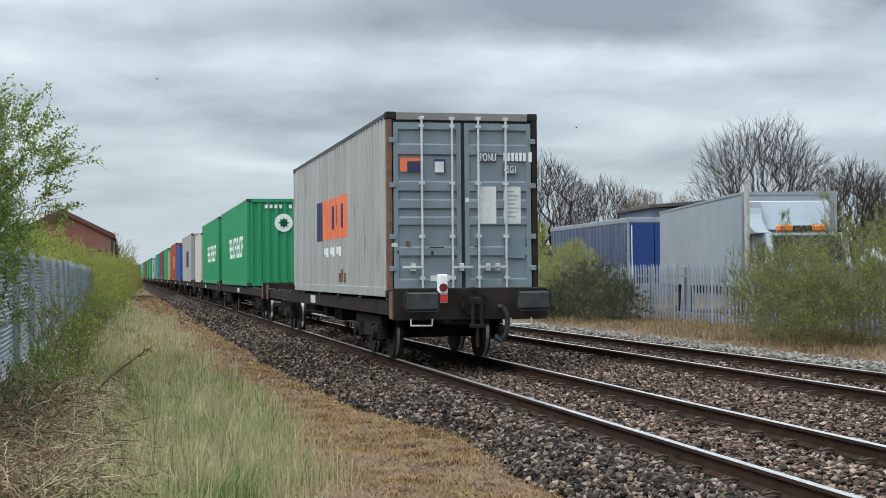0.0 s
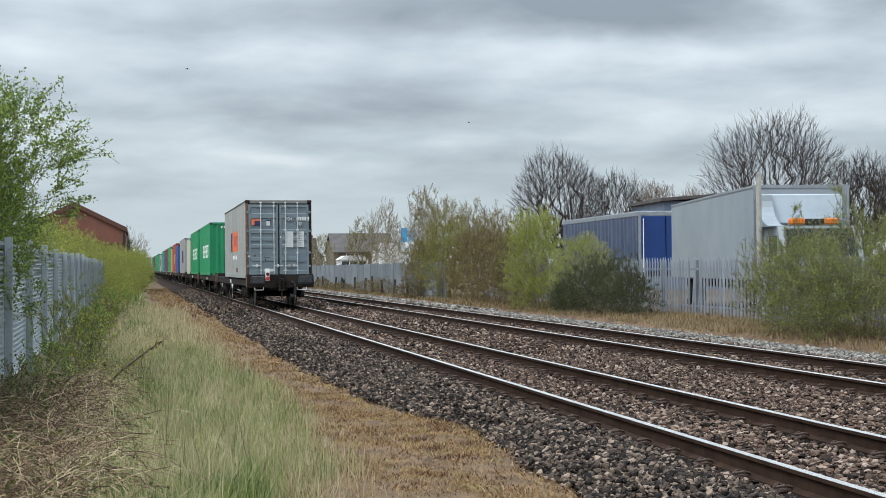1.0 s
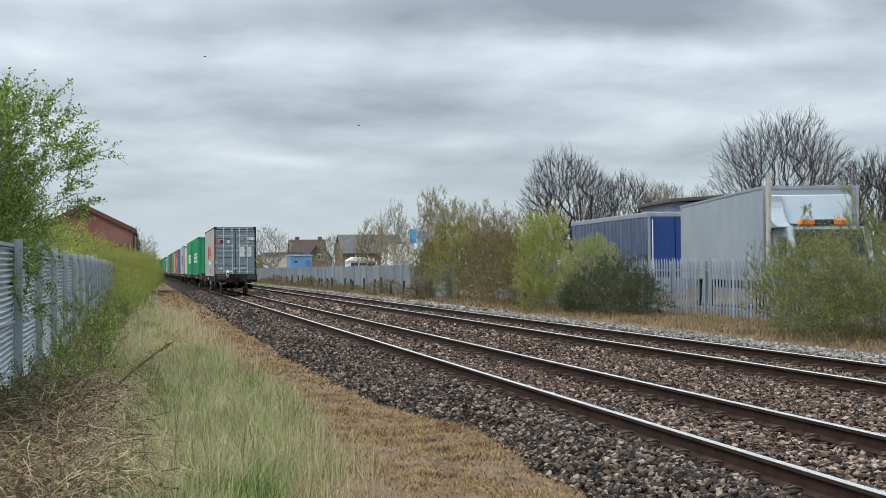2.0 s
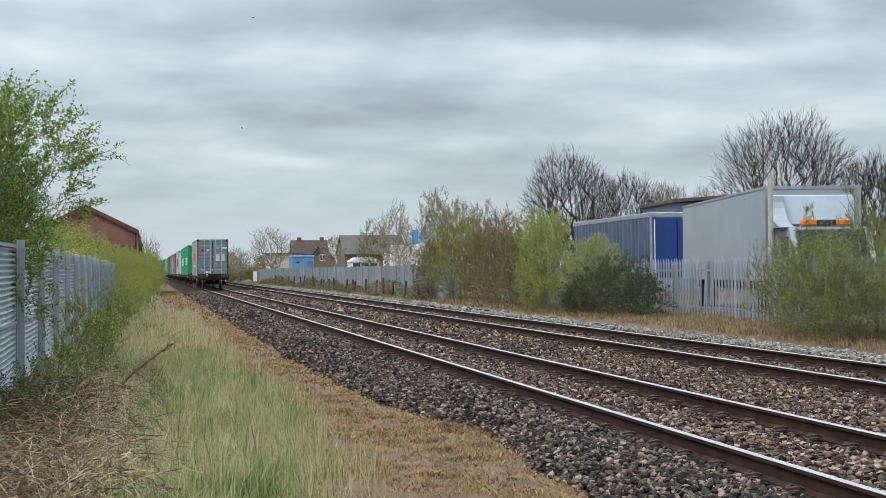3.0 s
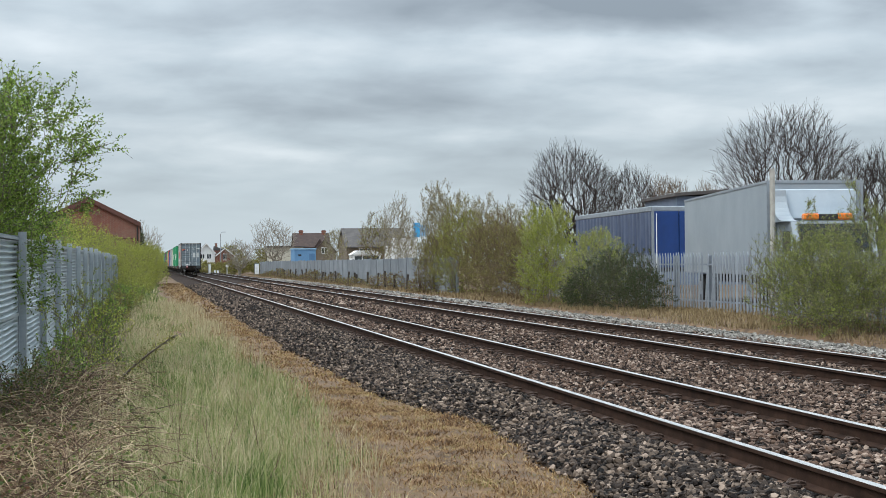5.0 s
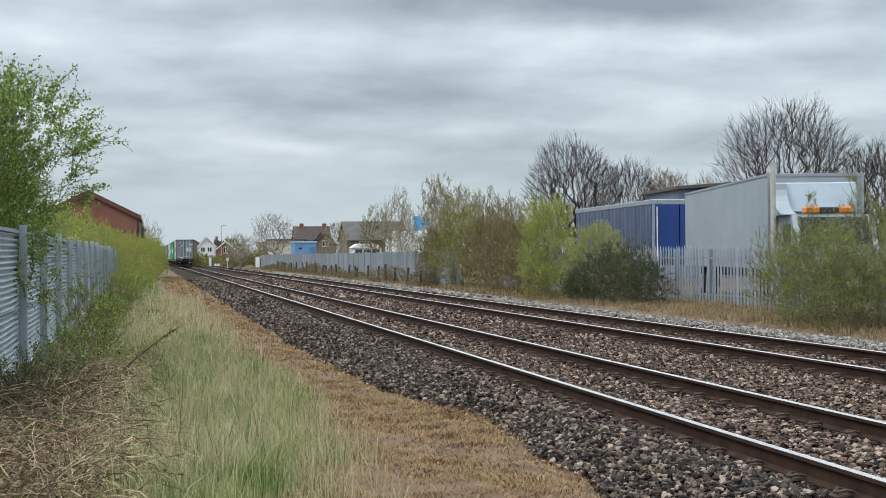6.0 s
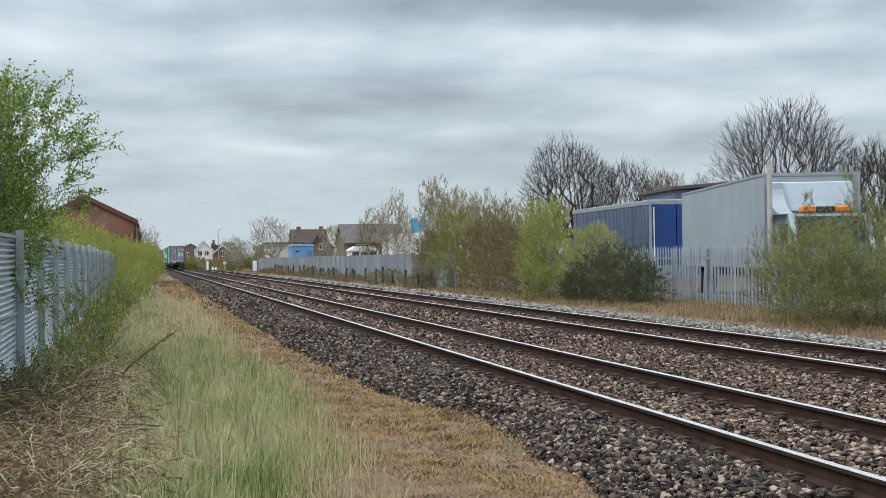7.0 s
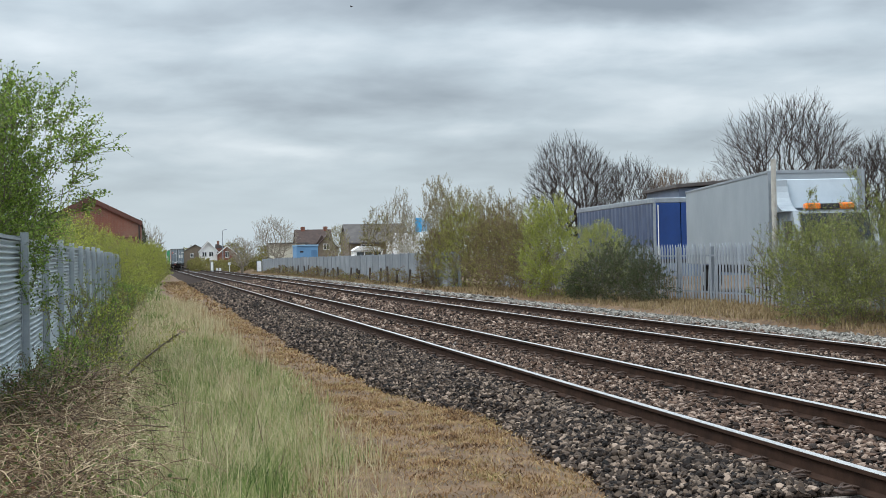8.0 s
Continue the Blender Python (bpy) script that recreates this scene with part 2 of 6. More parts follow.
def ground_z(x, y):
    """Height of the land beside the line."""
    if x < 4.2:
        z = -0.36 + 0.10 * min(max((1.2 - x) / 3.0, 0), 1) - 0.10 * min(max((x - float(bed_edge(y)) - 0.05) / 0.4, 0), 1)
    elif x < 13.5:
        z = -0.46
    else:
        z = -0.20 + 0.08 * min(max((x - 13.5) / 3.0, 0), 1)
    return z + 0.045 * noise.noise((x * 0.55, y * 0.35, 1.0)) + 0.025 * noise.noise((x * 1.7, y * 1.3, 5.0)) + (0.018 * noise.noise((x * 4.5, y * 3.7, 2.0)) if y < 40 else 0)


BED_X = (3.75, 4.5, 5.2, 6.0, 6.9, 7.3, 8.2, 9.04, 10.0, 10.9, 12.2, 13.3)
BED_Z = (-0.175, -0.185, -0.20, -0.185, -0.16, -0.14, -0.13, -0.15, -0.13, -0.12, -0.2, -0.30)


def bed_z(x, y):
    """Cross-section of the stone bed, with its shoulder falling to the path."""
    e = bed_edge(y)
    top = np.maximum(3.75, e + 0.5)
    fall = (top - x) / (top - e)
    return np.interp(x, BED_X, BED_Z) - 0.20 * np.clip(fall, 0, 1) - 0.35 * np.clip(fall - 1, 0, 1)


def build_ground():
    xs = sorted({-1500, -500, -200, -90, -40, -20, -12, -8, 14.5, 16, 18, 22, 30, 45, 70, 120, 250, 600, 1600, *[-5 + 0.3 * i for i in range(65)]})
    ys = sorted({-60, -20, -5, 0, *[3 + 0.4 * i for i in range(120)], *[51 + 3 * i for i in range(60)], 250, 300, 400, 600, 1000, 1800, 3500})
    V = [(x, y, ground_z(x, y)) for y in ys for x in xs]
    n = len(xs)
    F = [(j * n + i, j * n + i + 1, (j + 1) * n + i + 1, (j + 1) * n + i) for j in range(len(ys) - 1) for i in range(n - 1)]
    thing("ground", "dry earth and short grass of the railway verge", "ground", kind="structure", data=raw_mesh("ground", V, F, M_EARTH, True))
    xs = [2.63 + 0.12 * i for i in range(90)]
    ys = [-60, -40, -20, -8, 0] + [2 + 0.15 * i for i in range(300)] + [47 + 0.6 * i for i in range(200)] + [170 + 12 * i for i in range(60)]
    V = [(x + bend(y), y, float(bed_z(x, y)) - 0.03 + 0.03 * noise.noise((x * 4, y * 4, 0))) for y in ys for x in xs]
    n = len(xs)
    F = [(j * n + i, j * n + i + 1, (j + 1) * n + i + 1, (j + 1) * n + i) for j in range(len(ys) - 1) for i in range(n - 1)]
    thing("ballast_bed", "grey-brown crushed stone ballast bed under both tracks", "ballast", kind="structure", data=raw_mesh("ballast_bed", V, F, M_BED, True))


RAIL_FOOT = [(-0.07, -0.159), (0.07, -0.159), (0.07, -0.148), (0.012, -0.128), (0.010, -0.045), (0.036, -0.032), (0.036, -0.006), (-0.036, -0.006), (-0.036, -0.032), (-0.010, -0.045), (-0.012, -0.128), (-0.07, -0.148)]
RAIL_HEAD = [(-0.03, -0.007), (0.03, -0.007), (0.027, -0.001), (0.018, 0.0), (-0.018, 0.0), (-0.027, -0.001)]


def build_track(x, z, name, label, brightness):
    t = thing(name, label, "railway track", pose(x, 0, z), kind="structure")
    ys = [-60, -30, -10] + [1 + 3 * i for i in range(20)] + [61 + 15 * i for i in range(45)]
    for s in (-0.7525, 0.7525):
        r = part("rail", extrude_profile([(px + s, pz) for px, pz in RAIL_FOOT], ys, bend), M_RAIL, t)
        part("rail_head", extrude_profile([(px + s, pz) for px, pz in RAIL_HEAD], ys, bend), brightness, r, "worn bright running surface")
    return t


# ---- containers ----
def paint(name, c, dirt=(0.09, 0.07, 0.05), rough=0.55, stain=0.12):
    k = [min(v * 0.8, 1) for v in c]
    return mat(name, k, c, 1.2, rough, 0.0, 0.06, 35, c3=tuple((a + b) / 2 for a, b in zip(c, dirt)), stain=stain, stretch=(1, 1, 0.35))


P_GREY = mat("grey_side_paint", (0.25, 0.26, 0.25), (0.37, 0.38, 0.365), 1.6, 0.6, 0.0, 0.06, 35, c3=(0.17, 0.12, 0.085), stain=0.34, stretch=(1, 1, 0.10))
P_DOOR = paint("blue_grey_door_paint", (0.185, 0.232, 0.258), (0.36, 0.38, 0.38), stain=0.3)
P_HEADER = paint("weathered_header_paint", (0.2, 0.2, 0.19))
P_GREEN = paint("green_container_paint", (0.012, 0.26, 0.105), (0.05, 0.12, 0.06))
P_CREAM = paint("cream_container_paint", (0.55, 0.52, 0.44))
P_PALE = paint("pale_grey_container_paint", (0.35, 0.36, 0.36))
P_BLUE = paint("blue_container_paint", (0.03, 0.09, 0.30))
P_RED = paint("faded_red_container_paint", (0.34, 0.07, 0.05))
P_TAN = paint("tan_container_paint", (0.45, 0.32, 0.14))
P_MAROON = paint("maroon_container_paint", (0.17, 0.035, 0.03))
P_ORANGE = mat("orange_logo_paint", (0.62, 0.13, 0.05), (0.72, 0.19, 0.08), 3, 0.6, bump=0)
P_NAVY = mat("navy_logo_paint", (0.015, 0.02, 0.07), (0.03, 0.035, 0.10), 3, 0.6, bump=0)
P_LABEL = mat("pale_label", (0.5, 0.52, 0.51), (0.66, 0.67, 0.65), 8, 0.6, bump=0, c3=(0.35, 0.37, 0.37), stain=0.25)
P_LETTER = mat("white_lettering", (0.66, 0.68, 0.66), (0.78, 0.79, 0.77), 5, 0.6, bump=0)
P_RED_SIGN = mat("red_reflector", (0.55, 0.02, 0.02), (0.65, 0.03, 0.03), 5, 0.3, bump=0)
P_LENS = mat("dark_red_lens", (0.10, 0.01, 0.012), (0.16, 0.015, 0.016), 5, 0.15, bump=0)
CW, PITCH, DEEP = 2.438, 0.278, 0.045


def wave(s):
    """Depth of the corrugation at the length s."""
    u = (s / PITCH) % 1.0
    return DEEP * (0 if u < 0.32 else (u - 0.32) / 0.18 if u < 0.5 else 1 if u < 0.82 else (1 - u) / 0.18)


def corrugated(a, b, z0, z1, proud=0.0, thick=0.012):
    """Corrugated sheet in local axes: along +x from a to b, outside towards -y."""
    ss = sorted({a, b, *[p for k in range(int(a / PITCH) - 1, int(b / PITCH) + 2) for u in (0, 0.32, 0.5, 0.82) for p in [(k + u) * PITCH] if a < p < b]})
    V, F = [], []
    n = len(ss)
    for z in (z0, z1):
        V += [(s, wave(s) - proud, z) for s in ss]
        V += [(s, wave(s) - proud + thick, z) for s in ss]
    for i in range(n - 1):
        F += [(i, i + 1, 2 * n + i + 1, 2 * n + i), (n + i + 1, n + i, 3 * n + i, 3 * n + i + 1)]
        F += [(2 * n + i, 2 * n + i + 1, 3 * n + i + 1, 3 * n + i), (i + 1, i, n + i, n + i + 1)]
    F += [(0, 2 * n, 3 * n, n), (n - 1, 2 * n - 1, 4 * n - 1, 3 * n - 1)]
    return V, F


SIDE_L, SIDE_R = pose(-CW / 2 + 0.012, 0, 0, 0, 0, 90) @ Matrix.Diagonal((1, -1, 1, 1)), pose(CW / 2 - 0.012, 0, 0, 0, 0, 90)


def sheet(name, a, b, z0, z1, m, material, parent, proud=0.0, label=""):
    V, F = corrugated(a, b, z0, z1, proud, 0.012 if not proud else 0.003)
    V = [m @ Vector(v) for v in V]
    if m.determinant() < 0:
        F = [f[::-1] for f in F]
    return part(name, raw_mesh(name, V, F, material), None, parent, label)


def door_leaf(x0, x1, z0, z1):
    """Pressed steel leaf: bands of shallow recess between flat rails, in one closed sheet."""
    h = z1 - z0
    prof = [(0, 0), (0.05, 0), (0.06, 0.03), (0.185, 0.03), (0.20, 0), (0.245, 0), (0.255, 0.03), (0.375, 0.03), (0.385, 0), (0.425, 0), (0.435, 0.03), (0.475, 0.03), (0.485, 0), (0.53, 0), (0.54, 0.03), (0.58, 0.03), (0.59, 0), (0.64, 0), (0.65, 0.03), (0.80, 0.03), (0.81, 0), (0.865, 0), (0.875, 0.03), (0.95, 0.03), (0.96, 0), (1, 0)]
    bm = bmesh.new()
    xs = [(x0, 0), (x0 + 0.07, 0), (x0 + 0.085, 1), (x1 - 0.085, 1), (x1 - 0.07, 0), (x1, 0)]
    grid = [[bm.verts.new((x, d * on, z0 + u * h)) for x, on in xs] for u, d in prof]
    for a, b in zip(grid, grid[1:]):
        for i in range(len(xs) - 1):
            bm.faces.new((a[i], a[i + 1], b[i + 1], b[i]))
    back = [bm.verts.new(c) for c in ((x0, 0.06, z0), (x1, 0.06, z0), (x1, 0.06, z1), (x0, 0.06, z1))]
    bm.faces.new(back[::-1])
    bm.faces.new([*[v for v in grid[0]], back[1], back[0]][::-1])
    bm.faces.new([*grid[-1], back[2], back[3]])
    bm.faces.new([*[r[0] for r in grid], back[3], back[0]])
    bm.faces.new([*[r[-1] for r in grid], back[2], back[1]][::-1])
    bmesh.ops.recalc_face_normals(bm, faces=bm.faces)
    return bm


def lettering(text, size, m, material, parent, name="lettering"):
    cu = bpy.data.curves.new(name, "FONT")
    cu.body, cu.size, cu.align_x, cu.extrude = text, size, "LEFT", 0.001
    tmp = bpy.data.objects.new(name, cu)
    scene.collection.objects.link(tmp)
    dg = bpy.context.evaluated_depsgraph_get()
    me = bpy.data.meshes.new_from_object(tmp.evaluated_get(dg))
    bpy.data.objects.remove(tmp)
    me.transform(m)
    me.materials.clear()
    me.materials.append(material)
    return part(name, me, None, parent)


def build_container(L, H, side, label, doors=None, group="containers on the train"):
    c = thing("shipping_container", label, "shipping container", group=group)
    w, door = CW / 2, doors or side
    for x in (-w, w - 0.09):
        for y0 in (0.0, L - 0.09):
            p = part("corner_post", boxes([(x, x + 0.09, y0, y0 + 0.09, 0.118, H - 0.118)], 0.008), (M_RUST if x < 0 else M_FRAME) if doors and y0 == 0 else side, c)
            for z in (0, H - 0.118):
                bm = boxes([(x - 0.003 if x < 0 else x - 0.07, x + 0.16 if x < 0 else x + 0.093, y0 - 0.003 if y0 == 0 else y0 - 0.08, y0 + 0.17 if y0 == 0 else y0 + 0.093, z, z + 0.118)], 0.012)
                part("corner_casting", bm, M_FRAME if doors else M_BUFFER, p, "pierced dark steel corner casting")
        part("top_rail", boxes([(x + 0.01, x + 0.07, 0.17, L - 0.17, H - 0.075, H - 0.012)]), M_BUFFER if doors else side, c)
        part("bottom_rail", boxes([(x + 0.005, x + 0.08, 0.17, L - 0.17, 0.01, 0.165)], 0.006), side, c)
    part("roof", boxes([(-w + 0.07, w - 0.07, 0.09, L - 0.09, H - 0.05, H - 0.02)]), side, c)
    part("floor", boxes([(-w + 0.08, w - 0.08, 0.05, L - 0.05, 0.03, 0.15)]), M_FRAME, c)
    sheet("side_panel", 0.09, L - 0.09, 0.16, H - 0.07, SIDE_L, side, c)
    sheet("side_panel", 0.09, L - 0.09, 0.16, H - 0.07, SIDE_R, side, c)
    sheet("end_panel", -w + 0.09, w - 0.09, 0.12, H - 0.1, pose(0, L - 0.02, 0) @ Matrix.Diagonal((1, -1, 1, 1)), side, c)
    part("end_header", boxes([(-w + 0.16, w - 0.16, L - 0.07, L, H - 0.11, H)]), side, c)
    if not doors:
        sheet("end_panel", -w + 0.09, w - 0.09, 0.12, H - 0.1, pose(0, 0.02, 0), side, c)
        part("end_header", boxes([(-w + 0.16, w - 0.16, 0, 0.07, H - 0.11, H), (-w + 0.16, w - 0.16, 0, 0.07, 0.02, 0.13)]), side, c)
        return c
    part("door_header", boxes([(-w + 0.16, w - 0.16, 0.0, 0.08, H - 0.125, H - 0.005)], 0.006), P_HEADER, c, "weathered grey-brown door header")
    part("door_sill", boxes([(-w + 0.16, w - 0.16, 0.0, 0.1, 0.0, 0.13)], 0.006), door, c)
    part("door_gasket", boxes([(-0.035, 0.035, 0.03, 0.055, 0.14, H - 0.14), (-w + 0.09, w - 0.09, 0.03, 0.06, H - 0.165, H - 0.125)]), M_DARK, c, "black rubber seal")
    for s in (-1, 1):
        x0, x1 = (-w + 0.11, -0.03) if s < 0 else (0.03, w - 0.11)
        leaf = part("door", door_leaf(x0, x1, 0.14, H - 0.165), door, c)
        for xr in ((x0 + 0.29 * (x1 - x0) + (0.13 if s < 0 else -0.1)), (x0 + 0.86 * (x1 - x0) - (0 if s < 0 else 0.27))):
            bm = bmesh.new()
            rod(bm, (xr, -0.045, 0.07), (xr, -0.045, H - 0.09), 0.019, n=8)
            for z in (0.10, 0.30, 0.95, 1.78, H - 0.22, H - 0.10):
                box(bm, xr - 0.04, xr + 0.04, -0.06, 0.03, z - 0.025, z + 0.025, 0.004)
            part("lock_rod", bm, M_ZINC, leaf)
            bm = bmesh.new()
            zh = 0.47
            d = 0.32 * (-1 if (xr > 0) == (xr > (x0 + x1) / 2) else 1) * (1 if s > 0 else 1)
            box(bm, min(xr, xr + d), max(xr, xr + d), -0.07, -0.055, zh - 0.018, zh + 0.018, 0.004)
            box(bm, xr + d * 0.45 - 0.035, xr + d * 0.45 + 0.035, -0.06, 0.03, zh - 0.06, zh + 0.06, 0.006)
            part("handle", bm, M_ZINC, leaf)
        for z in (0.45, 0.95, 1.75, 2.45):
            xh = x0 - 0.075 if s < 0 else x1 - 0.03
            part("hinge", boxes([(xh, xh + 0.105, -0.02, 0.03, z - 0.04, z + 0.04)], 0.006), door, leaf)
    return c


def plate(items, y0=-0.004, y1=0.006):
    return boxes([(x0, x1, y0, y1, z0, z1) for x0, x1, z0, z1 in items])


def grey_container():
    H = 2.896
    c = build_container(12.192, H, P_GREY, "grey high-cube container with rusty corners and blue-grey doors", P_DOOR)
    # orange and navy emblem on the corrugated side
    for a, b, m in ((4.0, 7.25, P_ORANGE), (7.25, 8.1, P_NAVY)):
        sheet("logo", a, b, 1.06, 1.86, SIDE_L, m, c, 0.003, "faded orange and navy emblem")
    for i, (a, b) in enumerate(((4.5, 4.75), (5.3, 5.5), (5.75, 6.0), (6.45, 6.6))):
        sheet("logo_bar", a, b, 1.25 + 0.06 * (i % 2), 1.7, SIDE_L, P_NAVY, c, 0.006)
    for i in range(6):
        sheet("lettering_bar", 4.8 + 0.42 * i, 5.05 + 0.42 * i, 0.72 + 0.05 * (i % 2), 0.9, SIDE_L, P_LETTER, c, 0.003)
    for i in range(3):
        sheet("rust_patch", 4.2 + 0.34 * i, 4.45 + 0.34 * i, 0.22, 0.4 + 0.07 * (i % 2), SIDE_L, M_RUST, c, 0.003, "rusty scraped patch")
    # labels and code on the doors
    z = lambda py: H - (py - 203) / 307 * H
    x = lambda px: (px - 816) / 110.0
    for nm, px0, px1, py0, py1, m in (("orange_label", 706, 718, 279, 302, P_ORANGE), ("orange_label", 718, 741, 279, 285, P_ORANGE), ("navy_label", 718, 741, 286, 302, P_NAVY), ("navy_label", 766, 785, 281, 303, P_NAVY),
                                  ("white_label", 766, 782, 285, 303, P_LABEL), ("notice", 844, 875, 326, 388, P_LABEL), ("notice", 889, 919, 326, 388, P_LABEL), ("notice", 757, 792, 474, 483, P_LABEL), ("patch", 890, 926, 410, 446, P_BLUEGREY),
                                  ("notice", 912, 928, 499, 505, P_LABEL)):
        off = 0.004 if nm == "white_label" else 0.0
        part(nm, plate([(x(px0), x(px1), z(py1), z(py0))], -0.006 - off, 0.03), m, c)
    for i in range(7):
        zz = z(334 + 7 * i)
        part("printed_bar", plate([(x(891), x(891 + 17 + (i * 7) % 10), zz - 0.012, zz + 0.012)], -0.009, 0), M_PRINT, c)
    for px0, px1, py0, py1, m in ((715, 722, 417, 424, M_RUST), (700, 703, 432, 438, M_DARK), (756, 782, 426, 428, M_DARK), (759, 763, 433, 440, M_DARK), (836, 845, 425, 427, M_DARK), (690, 700, 420, 426, P_LABEL), (820, 827, 345, 352, P_LABEL)):
        part("scrape", plate([(x(px0), x(px1), z(py1), z(py0))], -0.003, 0.032), m, c)
    up = pose(0, 0, 0, 90, 0, 0)
    part("code_plate", plate([(x(845), x(876), z(284), z(268)), (x(888), x(912), z(304), z(288))], -0.006, 0.03), P_DARKPLATE, c)
    lettering("PONU", 0.17, pose(x(846), -0.009, z(283)) @ up @ Matrix.Diagonal((0.56, 1, 1, 1)), P_LETTER, c)
    lettering("45G1", 0.17, pose(x(889), -0.009, z(303)) @ up @ Matrix.Diagonal((0.56, 1, 1, 1)), P_LETTER, c)
    for i in range(6):
        part("code_bar", plate([(x(889 + 7 * i), x(894 + 7 * i), z(283), z(269))], -0.008, 0.03), P_LETTER, c)
    part("code_bar", plate([(x(934), x(940), z(284), z(268))], -0.008, 0.03), P_LETTER, c)
    return c


P_BLUEGREY = paint("fresh_blue_grey_patch", (0.16, 0.21, 0.25))
P_DARKPLATE = mat("dark_code_plate", (0.09, 0.11, 0.13), (0.13, 0.15, 0.17), 4, 0.7, bump=0)
M_PRINT = mat("grey_print", (0.3, 0.32, 0.33), (0.38, 0.4, 0.4), 6, 0.7, bump=0)


def green_container(emblem):
    c = build_container(12.192, 2.896, P_GREEN, "green high-cube container with white block lettering", group="containers on the train")
    for i in range(9):
        a = 1.7 + 0.72 * i
        sheet("lettering_bar", a, a + 0.2, 1.0, 1.72, SIDE_L, P_LETTER, c, 0.003)
        for k in (0, 1, 2):
            if (i * 3 + k) % 4:
                sheet("lettering_bar", a + 0.2, a + 0.52, 1.0 + 0.29 * k, 1.14 + 0.29 * k, SIDE_L, P_LETTER, c, 0.003)
    if emblem:
        bm = bmesh.new()
        bmesh.ops.create_cone(bm, cap_ends=True, segments=32, radius1=0.30, radius2=0.30, depth=0.012, matrix=pose(0.0, 0.008, 2.1, 90, 0, 0))
        part("emblem", bm, P_LETTER, c, "round white emblem with a green star")
        bm = bmesh.new()
        vs = [bm.verts.new((math.sin(k * math.pi / 8) * (0.19 if k % 2 == 0 else 0.11), -0.012, 2.1 + math.cos(k * math.pi / 8) * (0.19 if k % 2 == 0 else 0.11))) for k in range(16)]
        bm.faces.new(vs)
        bmesh.ops.solidify(bm, geom=bm.faces[:], thickness=0.006)
        bmesh.ops.recalc_face_normals(bm, faces=bm.faces)
        part("emblem_star", bm, P_GREEN, c)
        for i in range(10):
            if i != 4:
                part("code_bar", plate([(-0.62 + 0.16 * i, -0.53 + 0.16 * i, 2.58, 2.7)], -0.004, 0.03), P_LETTER, c)
    return c


# ---- wagons ----
def build_wheel_mesh():
    bm = bmesh.new()
    for r0, x0, x1 in ((0.42, -0.065, 0.065), (0.45, 0.04, 0.07), (0.13, -0.09, 0.1)):
        bmesh.ops.create_cone(bm, cap_ends=True, segments=28, radius1=r0, radius2=r0, depth=x1 - x0, matrix=pose((x0 + x1) / 2, 0, 0, 0, 90, 0))
    return mesh_of("wheel", bm, M_WHEEL)


def build_rim_mesh():
    bm = bmesh.new()
    r = bmesh.ops.create_cone(bm, cap_ends=True, segments=28, radius1=0.424, radius2=0.424, depth=0.05, matrix=pose(-0.01, 0, 0, 0, 90, 0))
    return mesh_of("tread", bm, M_TREAD)


WHEEL, RIM = build_wheel_mesh(), build_rim_mesh()


def build_bogie(parent, y):
    b = part("bogie", boxes([(-0.95, 0.95, -0.22, 0.22, 0.42, 0.72), (-0.3, 0.3, -0.9, 0.9, 0.46, 0.6)], 0.02), M_BOGIE, parent, "grimy two-axle bogie")
    b.location = (0, y, 0)
    for s in (-1, 1):
        bm = bmesh.new()
        x = s * 0.98
        box(bm, x - 0.07, x + 0.07, -1.25, 1.25, 0.56, 0.72, 0.02)
        box(bm, x - 0.08, x + 0.08, -0.4, 0.4, 0.33, 0.58, 0.03)
        for yy in (-0.9, 0.9):
            box(bm, x - 0.09, x + 0.09, yy - 0.17, yy + 0.17, 0.30, 0.56, 0.02)
        part("side_frame", bm, M_BOGIE, b)
        for yy in (-0.9, 0.9):
            bm = bmesh.new()
            rod(bm, (x - 0.05 * s, yy, 0.42), (x + 0.16 * s, yy, 0.42), 0.13, 0.11, 12)
            part("axle_box", bm, M_BOGIE, b)
            for dy in (-0.3, 0.3):
                bm = bmesh.new()
                for k in range(6):
                    rod(bm, (x, yy + dy, 0.34 + 0.045 * k), (x, yy + dy, 0.365 + 0.045 * k), 0.085, n=10)
                part("spring", bm, M_BOGIE, b)
            wl = part("wheel", WHEEL, None, b)
            wl.location = (s * 0.7525, yy, 0.42)
            wl.rotation_euler = (0, 0, 0 if s < 0 else math.pi)
            rm = part("tread", RIM, None, b, "bright worn wheel tread")
            rm.location, rm.rotation_euler = wl.location, wl.rotation_euler
    for yy in (-0.9, 0.9):
        bm = bmesh.new()
        rod(bm, (-0.8, yy, 0.42), (0.8, yy, 0.42), 0.08, n=10)
        part("axle", bm, M_BOGIE, b)


WAGON = 19.3


